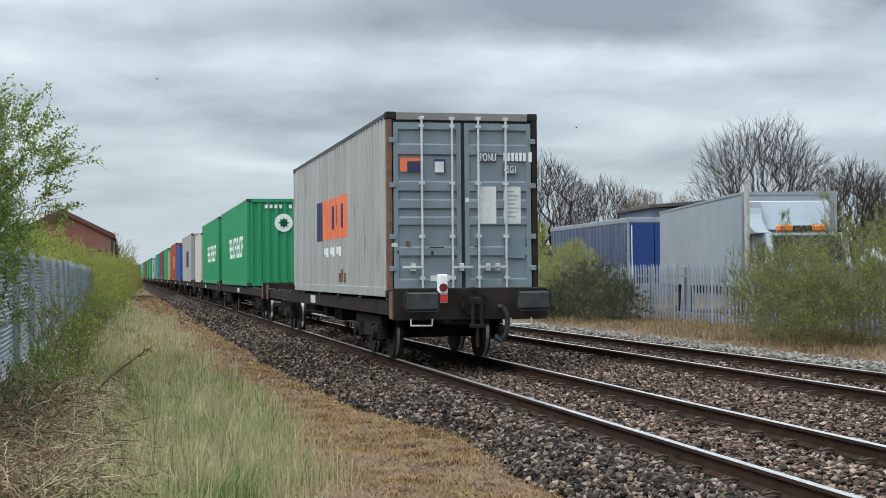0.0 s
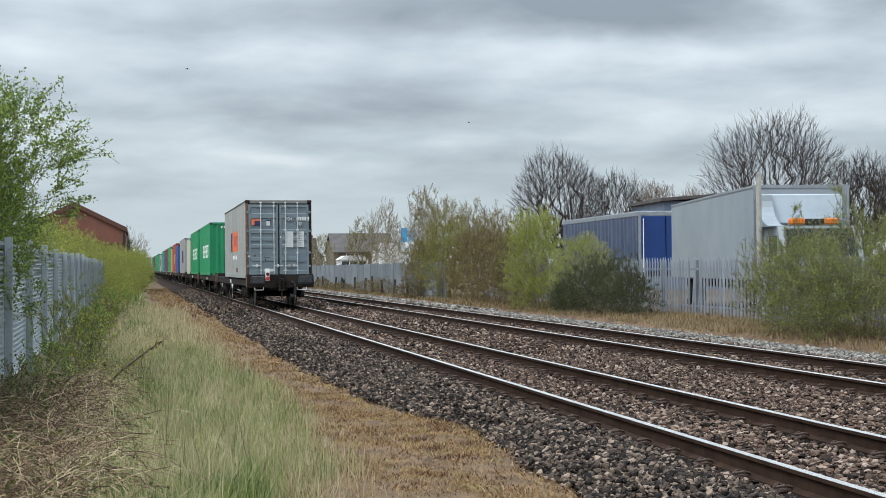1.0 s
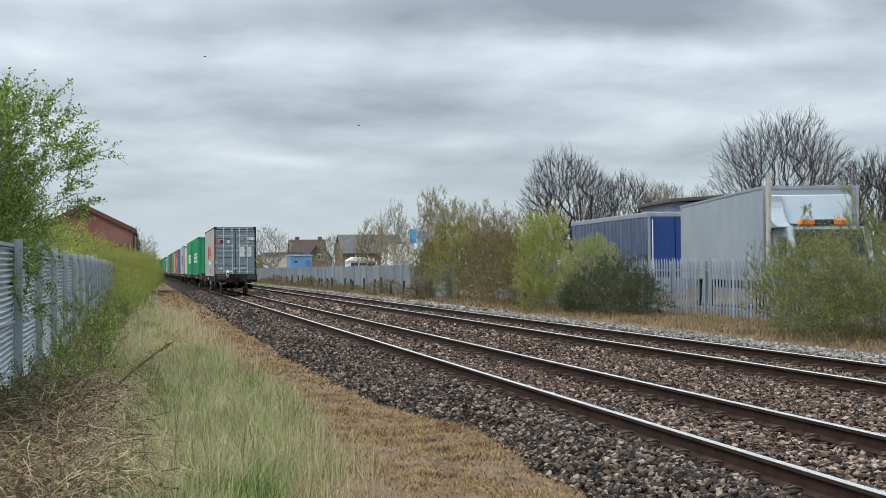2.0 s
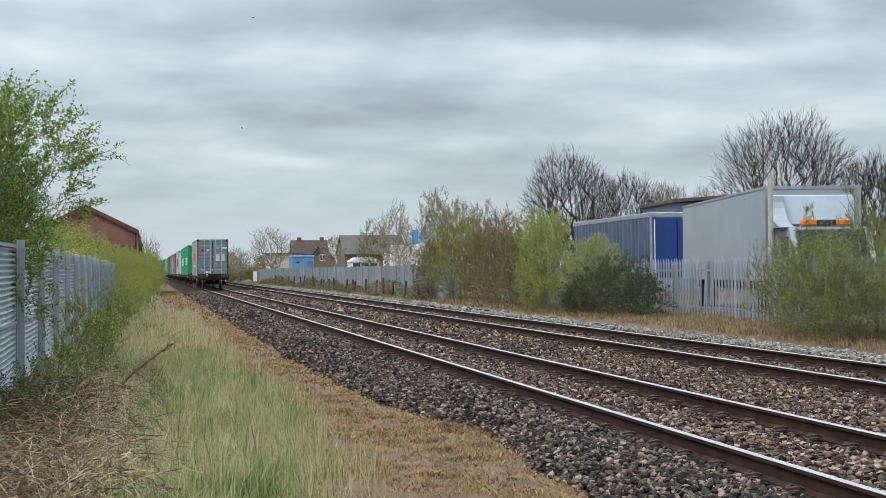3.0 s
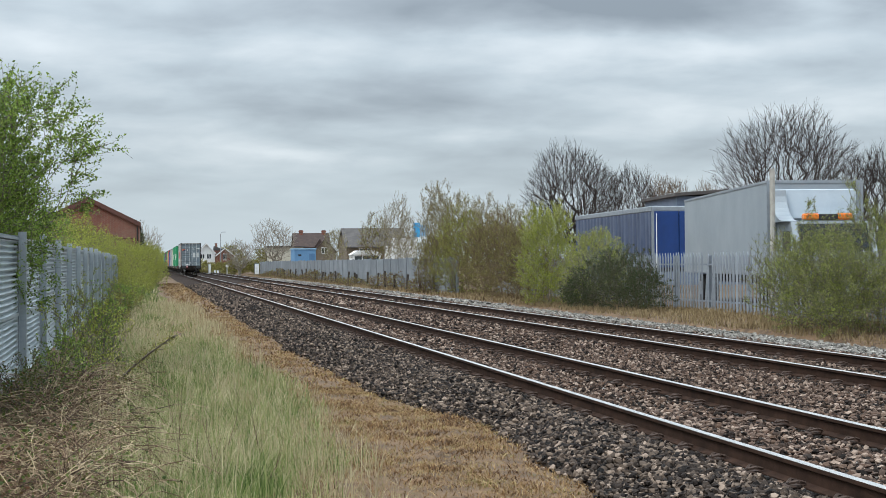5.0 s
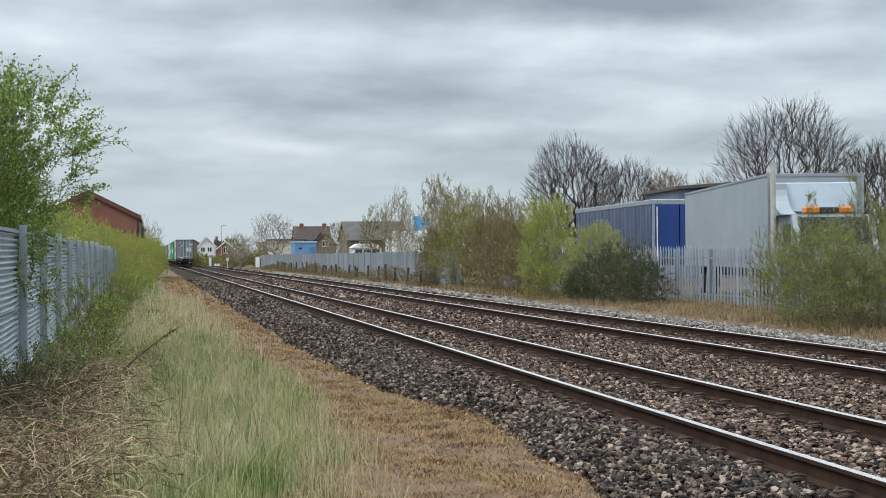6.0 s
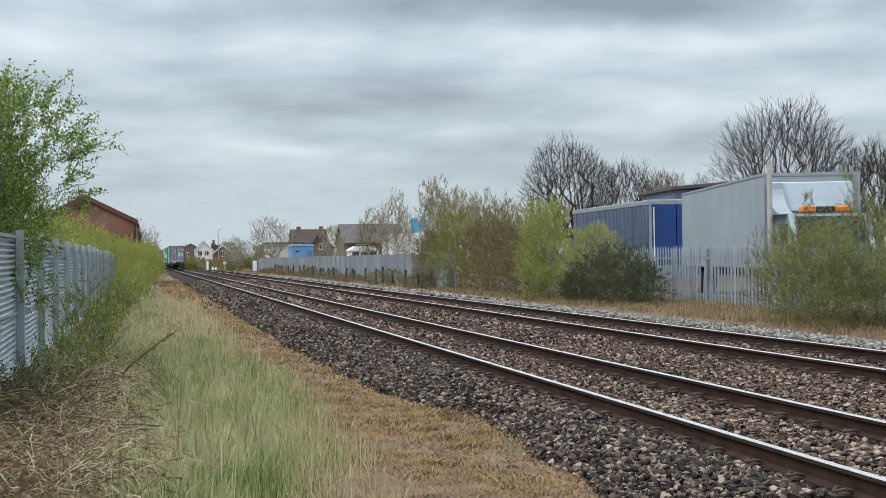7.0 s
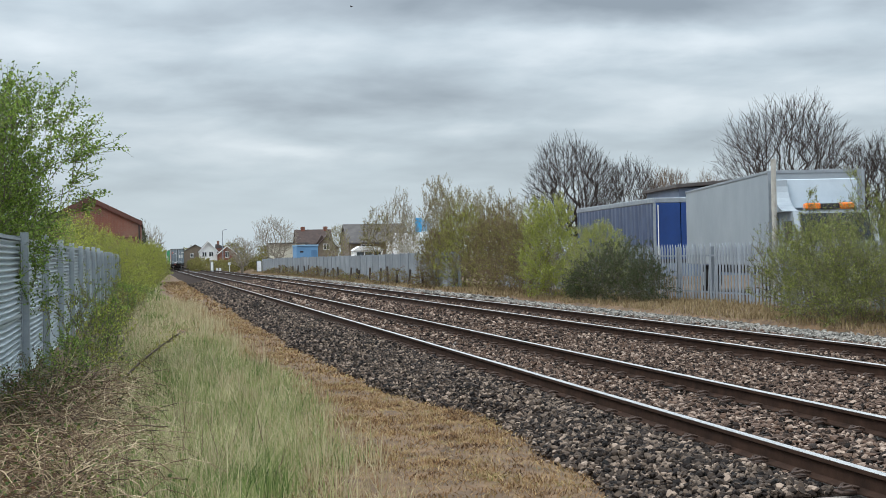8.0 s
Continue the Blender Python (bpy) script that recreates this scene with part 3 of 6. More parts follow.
def build_wagon():
    w = thing("flat_wagon", "grimy brown-black container flat wagon on two bogies", "railway wagon", group="wagons of the train")
    for x in (-1.16, 1.02):
        part("side_sill", boxes([(x, x + 0.14, 0.1, WAGON - 0.1, 0.76, 1.0)], 0.01), M_FRAME, w)
    part("centre_sill", boxes([(-0.3, 0.3, 0.1, WAGON - 0.1, 0.62, 0.98)], 0.01), M_FRAME, w)
    bearer = mesh_of("cross_bearer", boxes([(-1.02, 1.02, -0.06, 0.06, 0.8, 0.99)]), M_FRAME)
    for i in range(16):
        part("cross_bearer", bearer, None, w).location = (0, 0.6 + i * (WAGON - 1.2) / 15, 0)
    for i in range(8):
        y = 0.6 + i * (WAGON - 1.2) / 7
        for s in (-1, 1):
            part("container_spigot", boxes([(s * 1.13 - 0.08, s * 1.13 + 0.08, y - 0.1, y + 0.1, 1.0, 1.04)], 0.01), M_BUFFER, w)
    for e, d in ((0.0, 1), (WAGON, -1)):
        part("headstock", boxes([(-1.22, 1.2, min(e, e + 0.16 * d), max(e, e + 0.16 * d), 0.70, 1.19)], 0.012), M_FRAME, w, "heavy brown-black end beam")
        for s in (-1, 1):
            bm = bmesh.new()
            rod(bm, (s * 0.865, e, 0.99), (s * 0.865, e - 0.42 * d, 0.99), 0.14, 0.12, 14)
            y0 = e - 0.48 * d
            box(bm, s * 0.865 - 0.27, s * 0.865 + 0.27, min(y0, y0 + 0.07 * d), max(y0, y0 + 0.07 * d), 0.84, 1.16, 0.05)
            part("buffer", bm, M_BUFFER, w, "black rectangular buffer")
            bm = bmesh.new()
            xa, xb = s * 0.62, s * 0.95
            for a, b in (((xa, e, 0.72), (xa, e, 0.62)), ((xb, e, 0.72), (xb, e, 0.62)), ((xa, e, 0.62), (xb, e, 0.62))):
                rod(bm, a, b, 0.014, n=6)
            part("hand_grip", bm, M_WHITE, w, "white bent grip bar")
        bm = bmesh.new()
        bmesh.ops.create_cone(bm, cap_ends=True, segments=20, radius1=0.22, radius2=0.22, depth=0.05, matrix=pose(0.02, e - 0.02 * d, 0.98, 90, 0, 0))
        for k in range(6):
            bmesh.ops.create_cone(bm, cap_ends=True, segments=6, radius1=0.03, radius2=0.03, depth=0.05, matrix=pose(0.02 + 0.18 * math.sin(k * 1.047), e - 0.05 * d, 0.98 + 0.18 * math.cos(k * 1.047), 90, 0, 0))
        box(bm, -0.05, 0.09, min(e, e - 0.3 * d), max(e, e - 0.3 * d), 0.93, 1.05, 0.02)
        part("draw_hook", bm, M_BOGIE, w)
        bm = bmesh.new()
        for a, b in (((-0.04, 1.0), (-0.05, 0.6)), ((0.08, 1.0), (0.09, 0.6)), ((0.02, 0.62), (0.02, 0.3))):
            rod(bm, (a[0], e - 0.27 * d, a[1]), (b[0], e - 0.27 * d, b[1]), 0.028, n=8)
        box(bm, -0.1, 0.14, e - 0.27 * d - 0.03, e - 0.27 * d + 0.03, 0.58, 0.64, 0.01)
        part("shackle", bm, M_BOGIE, w)
        bm = bmesh.new()
        pts = [(0.44, e, 0.9), (0.47, e - 0.12 * d, 0.88), (0.53, e - 0.14 * d, 0.75), (0.53, e - 0.1 * d, 0.5), (0.45, e - 0.06 * d, 0.36), (0.36, e - 0.02 * d, 0.45)]
        for a, b in zip(pts, pts[1:]):
            rod(bm, a, b, 0.04, n=8)
        part("brake_hose", bm, M_BUFFER, w)
        for s in (-1, 1):
            part("corner_step", boxes([(s * 1.21 - 0.02, s * 1.21 + 0.02, min(e + 0.05 * d, e + 0.3 * d), max(e + 0.05 * d, e + 0.3 * d), 0.72, 1.14)], 0.006), M_RUST if s < 0 else M_FRAME, w)
    for y, ya, yb, z in ((8.2, 0, 1.1, 0.45), (10.4, 0, 0.7, 0.5), (12.0, 0, 0.5, 0.55)):
        part("brake_gear_box", boxes([(-0.75, -0.25, y, y + yb, z, z + 0.3)], 0.02), M_BOGIE, w)
    bm = bmesh.new()
    for x in (-0.5, 0.5):
        rod(bm, (x, 4.4, 0.42), (x, WAGON - 4.4, 0.42), 0.02, n=6)
    part("brake_rod", bm, M_ZINC, w)
    part("data_panel", boxes([(-1.175, -1.155, 9.3, 10.0, 0.8, 0.96)]), P_LABEL, w)
    build_bogie(w, 3.3)
    build_bogie(w, WAGON - 3.3)
    return w


MOVERS = []  # (thing, distance along the train from the rear container's doors, height)


def build_train():
    first = build_wagon()
    pitch = WAGON + 1.02
    for i in range(15):
        w = first if i == 0 else copy_thing(first, Matrix())
        MOVERS.append((w, -0.5 + i * pitch, 0.0))
    last = first
    lamp = part("tail_lamp", boxes([(-0.55, -0.41, -0.16, -0.02, 1.10, 1.40)], 0.015), M_WHITE, last, "white tail lamp with a dark red lens")
    bm = bmesh.new()
    rod(bm, (-0.48, -0.16, 1.20), (-0.48, -0.185, 1.20), 0.062, n=20)
    part("lens", bm, P_LENS, lamp)
    part("reflector", boxes([(-0.54, -0.42, -0.15, -0.13, 0.98, 1.09)]), P_RED_SIGN, lamp, "red reflector plate")
    part("reflector_frame", boxes([(-0.55, -0.41, -0.13, -0.115, 0.965, 1.10)]), M_WHITE, lamp)
    grey = grey_container()
    MOVERS.append((grey, 0.0, 1.04))
    g = green_container(True)
    MOVERS.append((g, 25.25, 1.04))
    MOVERS.append((copy_thing(g, Matrix()), 39.5, 1.04))
    kinds = {}
    plan = [("cream", 6.058, 2.591, 53.2), ("pale", 12.192, 2.896, 64.0), ("blue", 6.058, 2.591, 81.2), ("red", 12.192, 2.896, 88.0), ("tan", 6.058, 2.591, 101.4), ("green", 12.192, 2.896, 107.8),
            ("maroon", 12.192, 2.896, 121.8), ("blue", 6.058, 2.591, 134.6), ("green", 12.192, 2.896, 142.0), ("pale", 12.192, 2.591, 162.4)]
    k = 182.6
    for c in ("green", "green", "maroon", "green", "pale", "green"):
        plan.append((c, 12.192, 2.896, k))
        k += pitch
    paints = {"cream": (P_CREAM, "cream"), "pale": (P_PALE, "pale grey"), "blue": (P_BLUE, "blue"), "red": (P_RED, "faded red"), "tan": (P_TAN, "tan"), "maroon": (P_MAROON, "maroon"), "green": (P_GREEN, "green")}
    for c, L, H, y in plan:
        key = (c, L, H)
        if key not in kinds:
            o = build_container(L, H, paints[c][0], f"{paints[c][1]} {'twenty' if L < 7 else 'forty'}-foot corrugated steel container")
            if c in ("pale", "red"):
                sheet("logo", 3.5, 6.5, 0.9, 1.9, SIDE_L, P_NAVY if c == "pale" else P_TAN, o, 0.003)
            kinds[key] = o
        else:
            o = copy_thing(kinds[key], Matrix())
        MOVERS.append((o, y, 1.04))


SPEED, START = 30.75, 21.48


def motions():
    for ob, off, z in MOVERS:
        rows = []
        for i in range(9):
            y = START + SPEED * i + off
            rows.append((i, pose(TRACK + bend(y), y, z, 0, 0, math.degrees(2 * BEND * y))))
        walk(ob, rows)
    for ob, rows in FLIERS:
        walk(ob, rows)


FLIERS = []


# ---- plants ----
M_BARK = mat("grey_brown_bark", (0.08, 0.062, 0.05), (0.18, 0.148, 0.118), 6, 0.95, bump=0.3)
M_BARK_BARE = mat("bare_winter_bark", (0.022, 0.016, 0.014), (0.055, 0.041, 0.035), 3, 0.95, bump=0.2)
M_BARK_PALE = mat("pale_twig_bark", (0.19, 0.165, 0.13), (0.32, 0.28, 0.22), 3, 0.95, bump=0.2)
M_BARK_RED = mat("red_brown_twigs", (0.10, 0.065, 0.04), (0.19, 0.13, 0.08), 3, 0.95, bump=0.2)
M_CANE = island_mat("bramble_cane", [(0.040, 0.025, 0.019), (0.133, 0.086, 0.053), (0.468, 0.366, 0.234), (0.102, 0.053, 0.035), (0.234, 0.164, 0.097)])
L_HAW = island_mat("hawthorn_leaf", [(0.053, 0.092, 0.018), (0.127, 0.203, 0.032), (0.226, 0.330, 0.058), (0.390, 0.496, 0.113)], 0.6, 30, 0.25, 0.5)
L_LIME = island_mat("lime_spring_leaf", [(0.110, 0.130, 0.024), (0.246, 0.279, 0.046), (0.389, 0.421, 0.080), (0.544, 0.557, 0.130)], 0.65, 30, 0.3, 0.5)
L_OLIVE = island_mat("olive_leaf", [(0.072, 0.072, 0.021), (0.169, 0.163, 0.042), (0.286, 0.267, 0.073), (0.429, 0.384, 0.124)], 0.7, 30, 0.25, 0.5)
L_SAGE = island_mat("sage_leaf", [(0.058, 0.068, 0.019), (0.147, 0.179, 0.038), (0.294, 0.336, 0.079), (0.462, 0.493, 0.158)], 0.7, 30, 0.3, 0.7)
L_DARK = island_mat("dark_broom_leaf", [(0.018, 0.030, 0.011), (0.046, 0.067, 0.021), (0.098, 0.121, 0.037)], 0.7, 30, 0.15, 0.5)
L_BUD = island_mat("pale_catkin", [(0.15, 0.12, 0.05), (0.26, 0.22, 0.09), (0.36, 0.33, 0.16)], 0.8, 30, 0.3)
L_BRAMBLE = island_mat("bramble_leaf", [(0.03, 0.055, 0.015), (0.075, 0.105, 0.025), (0.15, 0.18, 0.045), (0.13, 0.055, 0.03)], 0.7, 30, 0.2)
M_GRASS = island_mat("verge_grass", [(0.042, 0.081, 0.019), (0.124, 0.186, 0.050), (0.224, 0.271, 0.091), (0.381, 0.366, 0.181), (0.629, 0.557, 0.353)], 0.8, 3, 0.4, 1.6, 1.6)
M_STRAW = island_mat("dry_grass", [(0.10, 0.07, 0.036), (0.21, 0.15, 0.08), (0.34, 0.26, 0.15), (0.17, 0.145, 0.06)], 0.9, 6, 0.25, 0.6)
M_PALESTRAW = island_mat("bleached_grass", [(0.255, 0.204, 0.111), (0.391, 0.323, 0.187), (0.527, 0.459, 0.297), (0.221, 0.230, 0.085)], 0.85, 6, 0.3, 0.6)
M_LITTER = island_mat("path_litter", [(0.064, 0.033, 0.017), (0.156, 0.083, 0.037), (0.253, 0.156, 0.073), (0.369, 0.262, 0.136), (0.194, 0.175, 0.058)], 0.95, 3, 0.0, 1.7, 2.6)


def grow(rng, p, d, L, r, level, top, segs, tips, spread, rise, kids, wig, thin=0.0, drop=0.0):
    """One branch as a bent, tapering chain, and its side branches. Fills segs (a, b, ra, rb) and tips (place, way)."""
    if level == top and rng.random() < drop:
        return
    n = 6 if level == 0 else 4 if level < top - 1 else 3 if level < top else 2
    d = d / np.linalg.norm(d)
    for i in range(n):
        d = d + rng.normal(0, wig, 3) + np.array([0, 0, rise])
        d /= np.linalg.norm(d)
        q = p + d * (L / n)
        f0, f1 = 1 - 0.8 * i / n, 1 - 0.8 * (i + 1) / n
        segs.append((p, q, max(r * f0, thin), max(r * f1, thin * 0.8)))
        if level < top:
            start = 0.22 if level == 0 else 0.1
            if (i + 1) / n > start:
                for _ in range(rng.poisson(kids[level]) if i < n - 1 else max(2, int(kids[level]))):
                    side = rng.normal(0, 1, 3)
                    side -= d * side.dot(d)
                    side /= np.linalg.norm(side) + 1e-6
                    a = rng.uniform(0.5, 1.15) * spread
                    grow(rng, p + (q - p) * rng.uniform(0.3, 1), d * math.cos(a) + side * math.sin(a), L * rng.uniform(0.42, 0.72) * (1 - 0.35 * i / n), r * f1 * rng.uniform(0.55, 0.8), level + 1, top, segs, tips, spread, rise, kids, wig, thin, drop)
        p = q
        if level >= top - 1:
            tips.append((p, d))


def tube_mesh(name, segs, material, sides=3):
    A, B = np.array([s[0] for s in segs]), np.array([s[1] for s in segs])
    ra, rb = np.array([s[2] for s in segs]), np.array([s[3] for s in segs])
    d = B - A
    d /= np.linalg.norm(d, axis=1, keepdims=True) + 1e-9
    ref = np.where(np.abs(d[:, 2:3]) > 0.9, np.array([[1.0, 0, 0]]), np.array([[0, 0, 1.0]]))
    u = np.cross(d, ref)
    u /= np.linalg.norm(u, axis=1, keepdims=True) + 1e-9
    v = np.cross(d, u)
    n = len(segs)
    V = np.empty((n, 2 * sides, 3))
    for k in range(sides):
        c, s = math.cos(2 * math.pi * k / sides), math.sin(2 * math.pi * k / sides)
        o = u * c + v * s
        V[:, k] = A + o * ra[:, None]
        V[:, sides + k] = B + o * rb[:, None]
    base = (np.arange(n) * 2 * sides)[:, None]
    F = np.concatenate([base + np.array([[k, (k + 1) % sides, sides + (k + 1) % sides, sides + k]]) for k in range(sides)])
    return raw_mesh(name, V.reshape(-1, 3), F, material, True)


def leaf_mesh(name, rng, places, size, material, narrow=0.55):
    """Pointed leaves, each a small folded pair of faces, turned at random."""
    P = np.asarray(places)
    n = len(P)
    a = rng.normal(0, 1, (n, 3)) + np.array([0, 0, 0.25])
    a /= np.linalg.norm(a, axis=1, keepdims=True)
    b = np.cross(a, rng.normal(0, 1, (n, 3)))
    b /= np.linalg.norm(b, axis=1, keepdims=True) + 1e-9
    c = np.cross(a, b)
    s = size * rng.uniform(0.6, 1.3, (n, 1))
    V = np.stack([P, P + a * s * 0.5 + b * s * narrow * 0.5 + c * s * 0.12, P + a * s, P + a * s * 0.5 - b * s * narrow * 0.5 + c * s * 0.12], 1)
    F = (np.arange(n) * 4)[:, None] + np.array([[0, 1, 2, 3]])
    return raw_mesh(name, V.reshape(-1, 3), F, material)


def scatter_leaves(rng, tips, per, fuzz):
    out = []
    for p, d in tips:
        for _ in range(rng.poisson(per)):
            out.append(p - d * rng.uniform(0, fuzz * 1.5) + rng.normal(0, fuzz * 0.4, 3))
    return np.array(out) if out else np.zeros((1, 3))


def unit(v):
    return v / (np.linalg.norm(v, axis=-1, keepdims=True) + 1e-9)


def crown_tree(rng, stems, height, width, count, base, step, uneven=0.3, straight=0.5):
    """Branches that fill a crown: points spread through an uneven dome are joined, from the foot outwards, each to the nearest wood.
    Gives nodes, the parent of each, and which are ends."""
    u = rng.normal(0, 1, (count * 2, 3))
    u /= np.linalg.norm(u, axis=1, keepdims=True)
    off = rng.uniform(0, 50)
    rad = np.array([1 + uneven * noise.noise((a * 1.6 + off, b * 1.6, c * 1.6)) + 0.5 * uneven * noise.noise((a * 4 + off, b * 4, c * 4)) for a, b, c in u])
    r = rng.uniform(0.15, 1.0, count * 2) ** 0.45 * rad
    half = (height - base) / 2
    P = u * r[:, None] * np.array([width / 2, width / 2, half]) + np.array([0, 0, base + half])
    if base < 0.1 * height:
        # shrub: widest low down
        P[:, 2] = np.abs(P[:, 2] - base) * 0.98 + base
        P[:, :2] *= (1.12 - 0.35 * P[:, 2:3] / height)
    P = P[P[:, 2] > base * 0.8 + 0.03][:count]
    nodes, parent = [], []
    for s in range(stems):
        a = rng.uniform(0, 2 * math.pi)
        o = np.array([math.cos(a), math.sin(a), 0]) * (0 if stems == 1 else rng.uniform(0.03, 0.22) * width)
        if base > 0.1 * height:
            o *= 0.3
        k, n = -1, max(2, int(max(base, 0.25 * height) / step))
        for i in range(n + 1):
            q = o * (0 if i == 0 else 1 + 0.5 * i / n) + np.array([0, 0, -0.1 + (max(base, 0.25 * height) + 0.1) * i / n]) + (rng.normal(0, 0.03 * step, 3) if i else 0)
            nodes.append(q)
            parent.append(k)
            k = len(nodes) - 1
    foot = np.array([0, 0, base * 0.6])
    P = P[np.argsort(np.linalg.norm(P - foot, axis=1))]
    A = np.zeros((len(nodes) + count * 14, 3))
    A[:len(nodes)] = nodes
    D = np.zeros(len(A))
    D[:len(nodes)] = np.linalg.norm(np.array(nodes) - foot, axis=1)
    n = len(nodes)
    for t in P:
        dt = np.linalg.norm(t - foot)
        gaps = t - A[:n]
        far = np.linalg.norm(gaps, axis=1) + 1e-6
        out = A[:n] - foot
        turn = 1 - (gaps * out).sum(1) / (far * (D[:n] + 1e-6))
        d = far * (1 + straight * turn) + np.where(D[:n] > dt * 0.97, 0.8 * width, 0) + np.maximum(A[:n, 2] - t[2], 0) * 0.8
        k = int(np.argmin(d))
        gap = t - A[k]
        m = min(max(1, int(np.linalg.norm(gap) / step)), 12)
        a0 = A[k].copy()
        bow = np.array([0, 0, -0.05 * np.linalg.norm(gap)]) + rng.normal(0, 0.04, 3) * np.linalg.norm(gap)
        for i in range(1, m + 1):
            if n >= len(A):
                break
            f = i / m
            A[n] = a0 + gap * f + bow * math.sin(math.pi * f)
            D[n] = np.linalg.norm(A[n] - foot)
            parent.append(k)
            k = n
            n += 1
    return A[:n], np.array(parent)


# per habit: wood points in the crown, unevenness of its outline, how straight the limbs run, twigs to an end, spread of the twigs
HABITS = {
    "oak": (3200, 0.22, 0.9, 1.6, 0.40),
    "birch": (800, 0.35, 0.8, 1.5, 0.35),
    "spray": (1900, 0.40, 0.7, 2.2, 0.45),
    "bush": (1150, 0.32, 0.6, 2.0, 0.45),
    "ragged": (1100, 0.75, 0.85, 2.2, 0.35),
    "upright": (1150, 0.32, 0.9, 2.0, 0.30),
}


def build_plant(name, label, category, place, seed, stems, height, width, bark, leaf=None, leaf_size=0.05, radius=0.03, group="", habit="bush", thin=0.004, leaves=4500, base=0.0, many=1.0, hang=0.0):
    """A tree or shrub: stems, limbs and branches that fill its crown, twigs at their ends, then leaves along the twigs."""
    rng = np.random.default_rng(seed)
    count, uneven, straight, per, loose = HABITS[habit]
    step = max(width, height) / 18
    A, parent = crown_tree(rng, stems, height, width, int(count * many), base, step, uneven, straight)
    n = len(A)
    load = np.ones(n)
    for i in range(n - 1, -1, -1):
        if parent[i] >= 0:
            load[parent[i]] += load[i]
    R = np.maximum(thin, radius * np.sqrt(load / load.max()))
    segs = [(A[parent[i]], A[i], R[parent[i]] if load[i] > 0.5 * load[parent[i]] else min(R[i] * 1.3, R[parent[i]]), R[i]) for i in range(n) if parent[i] >= 0]
    heavy = [s for s in segs if s[2] > 2.0 * thin] or segs[:3]
    fine = [s for s in segs if s[2] <= 2.0 * thin]
    ends = np.array([i for i in range(n) if load[i] <= 4 and parent[i] >= 0])
    who = np.repeat(ends, rng.poisson(per, len(ends)))
    way = unit(A[who] - A[parent[who]])
    outward = unit(A[who] - np.array([0, 0, base + 0.25 * (height - base)]))
    e = unit(0.6 * way + 0.6 * outward + rng.normal(0, loose, way.shape) + np.array([0, 0, 0.15 - hang]))
    tip = A[who] + e * (step * rng.uniform(0.5, 1.5, len(who)))[:, None]
    tip[:, 2] = np.maximum(tip[:, 2], 0.02)
    fine += [(p, q, thin * 0.9, thin * 0.5) for p, q in zip(A[who], tip)]
    t = thing(name, label, category, pose(place[0], place[1], ground_z(place[0], place[1])), group)
    stock = part("trunk" if category == "tree" else "stems", tube_mesh("branches", heavy, bark, 5 if category == "tree" else 4), None, t)
    if category != "tree":
        stock["kind"] = "stuff"
    twigs = part("crown", tube_mesh("twigs", fine, bark), None, t, "fine leafless twigs" if leaf is None else "fine twigs")
    if leaf:
        k = rng.integers(0, len(fine), leaves)
        f = rng.random((leaves, 1))
        p, q = np.array([s[0] for s in fine]), np.array([s[1] for s in fine])
        q = p[k] * (1 - f) + q[k] * f + rng.normal(0, leaf_size * 0.5, (leaves, 3))
        part("leaves", leaf_mesh("leaves", rng, q, leaf_size, leaf), None, twigs, "small young leaves")
    return t


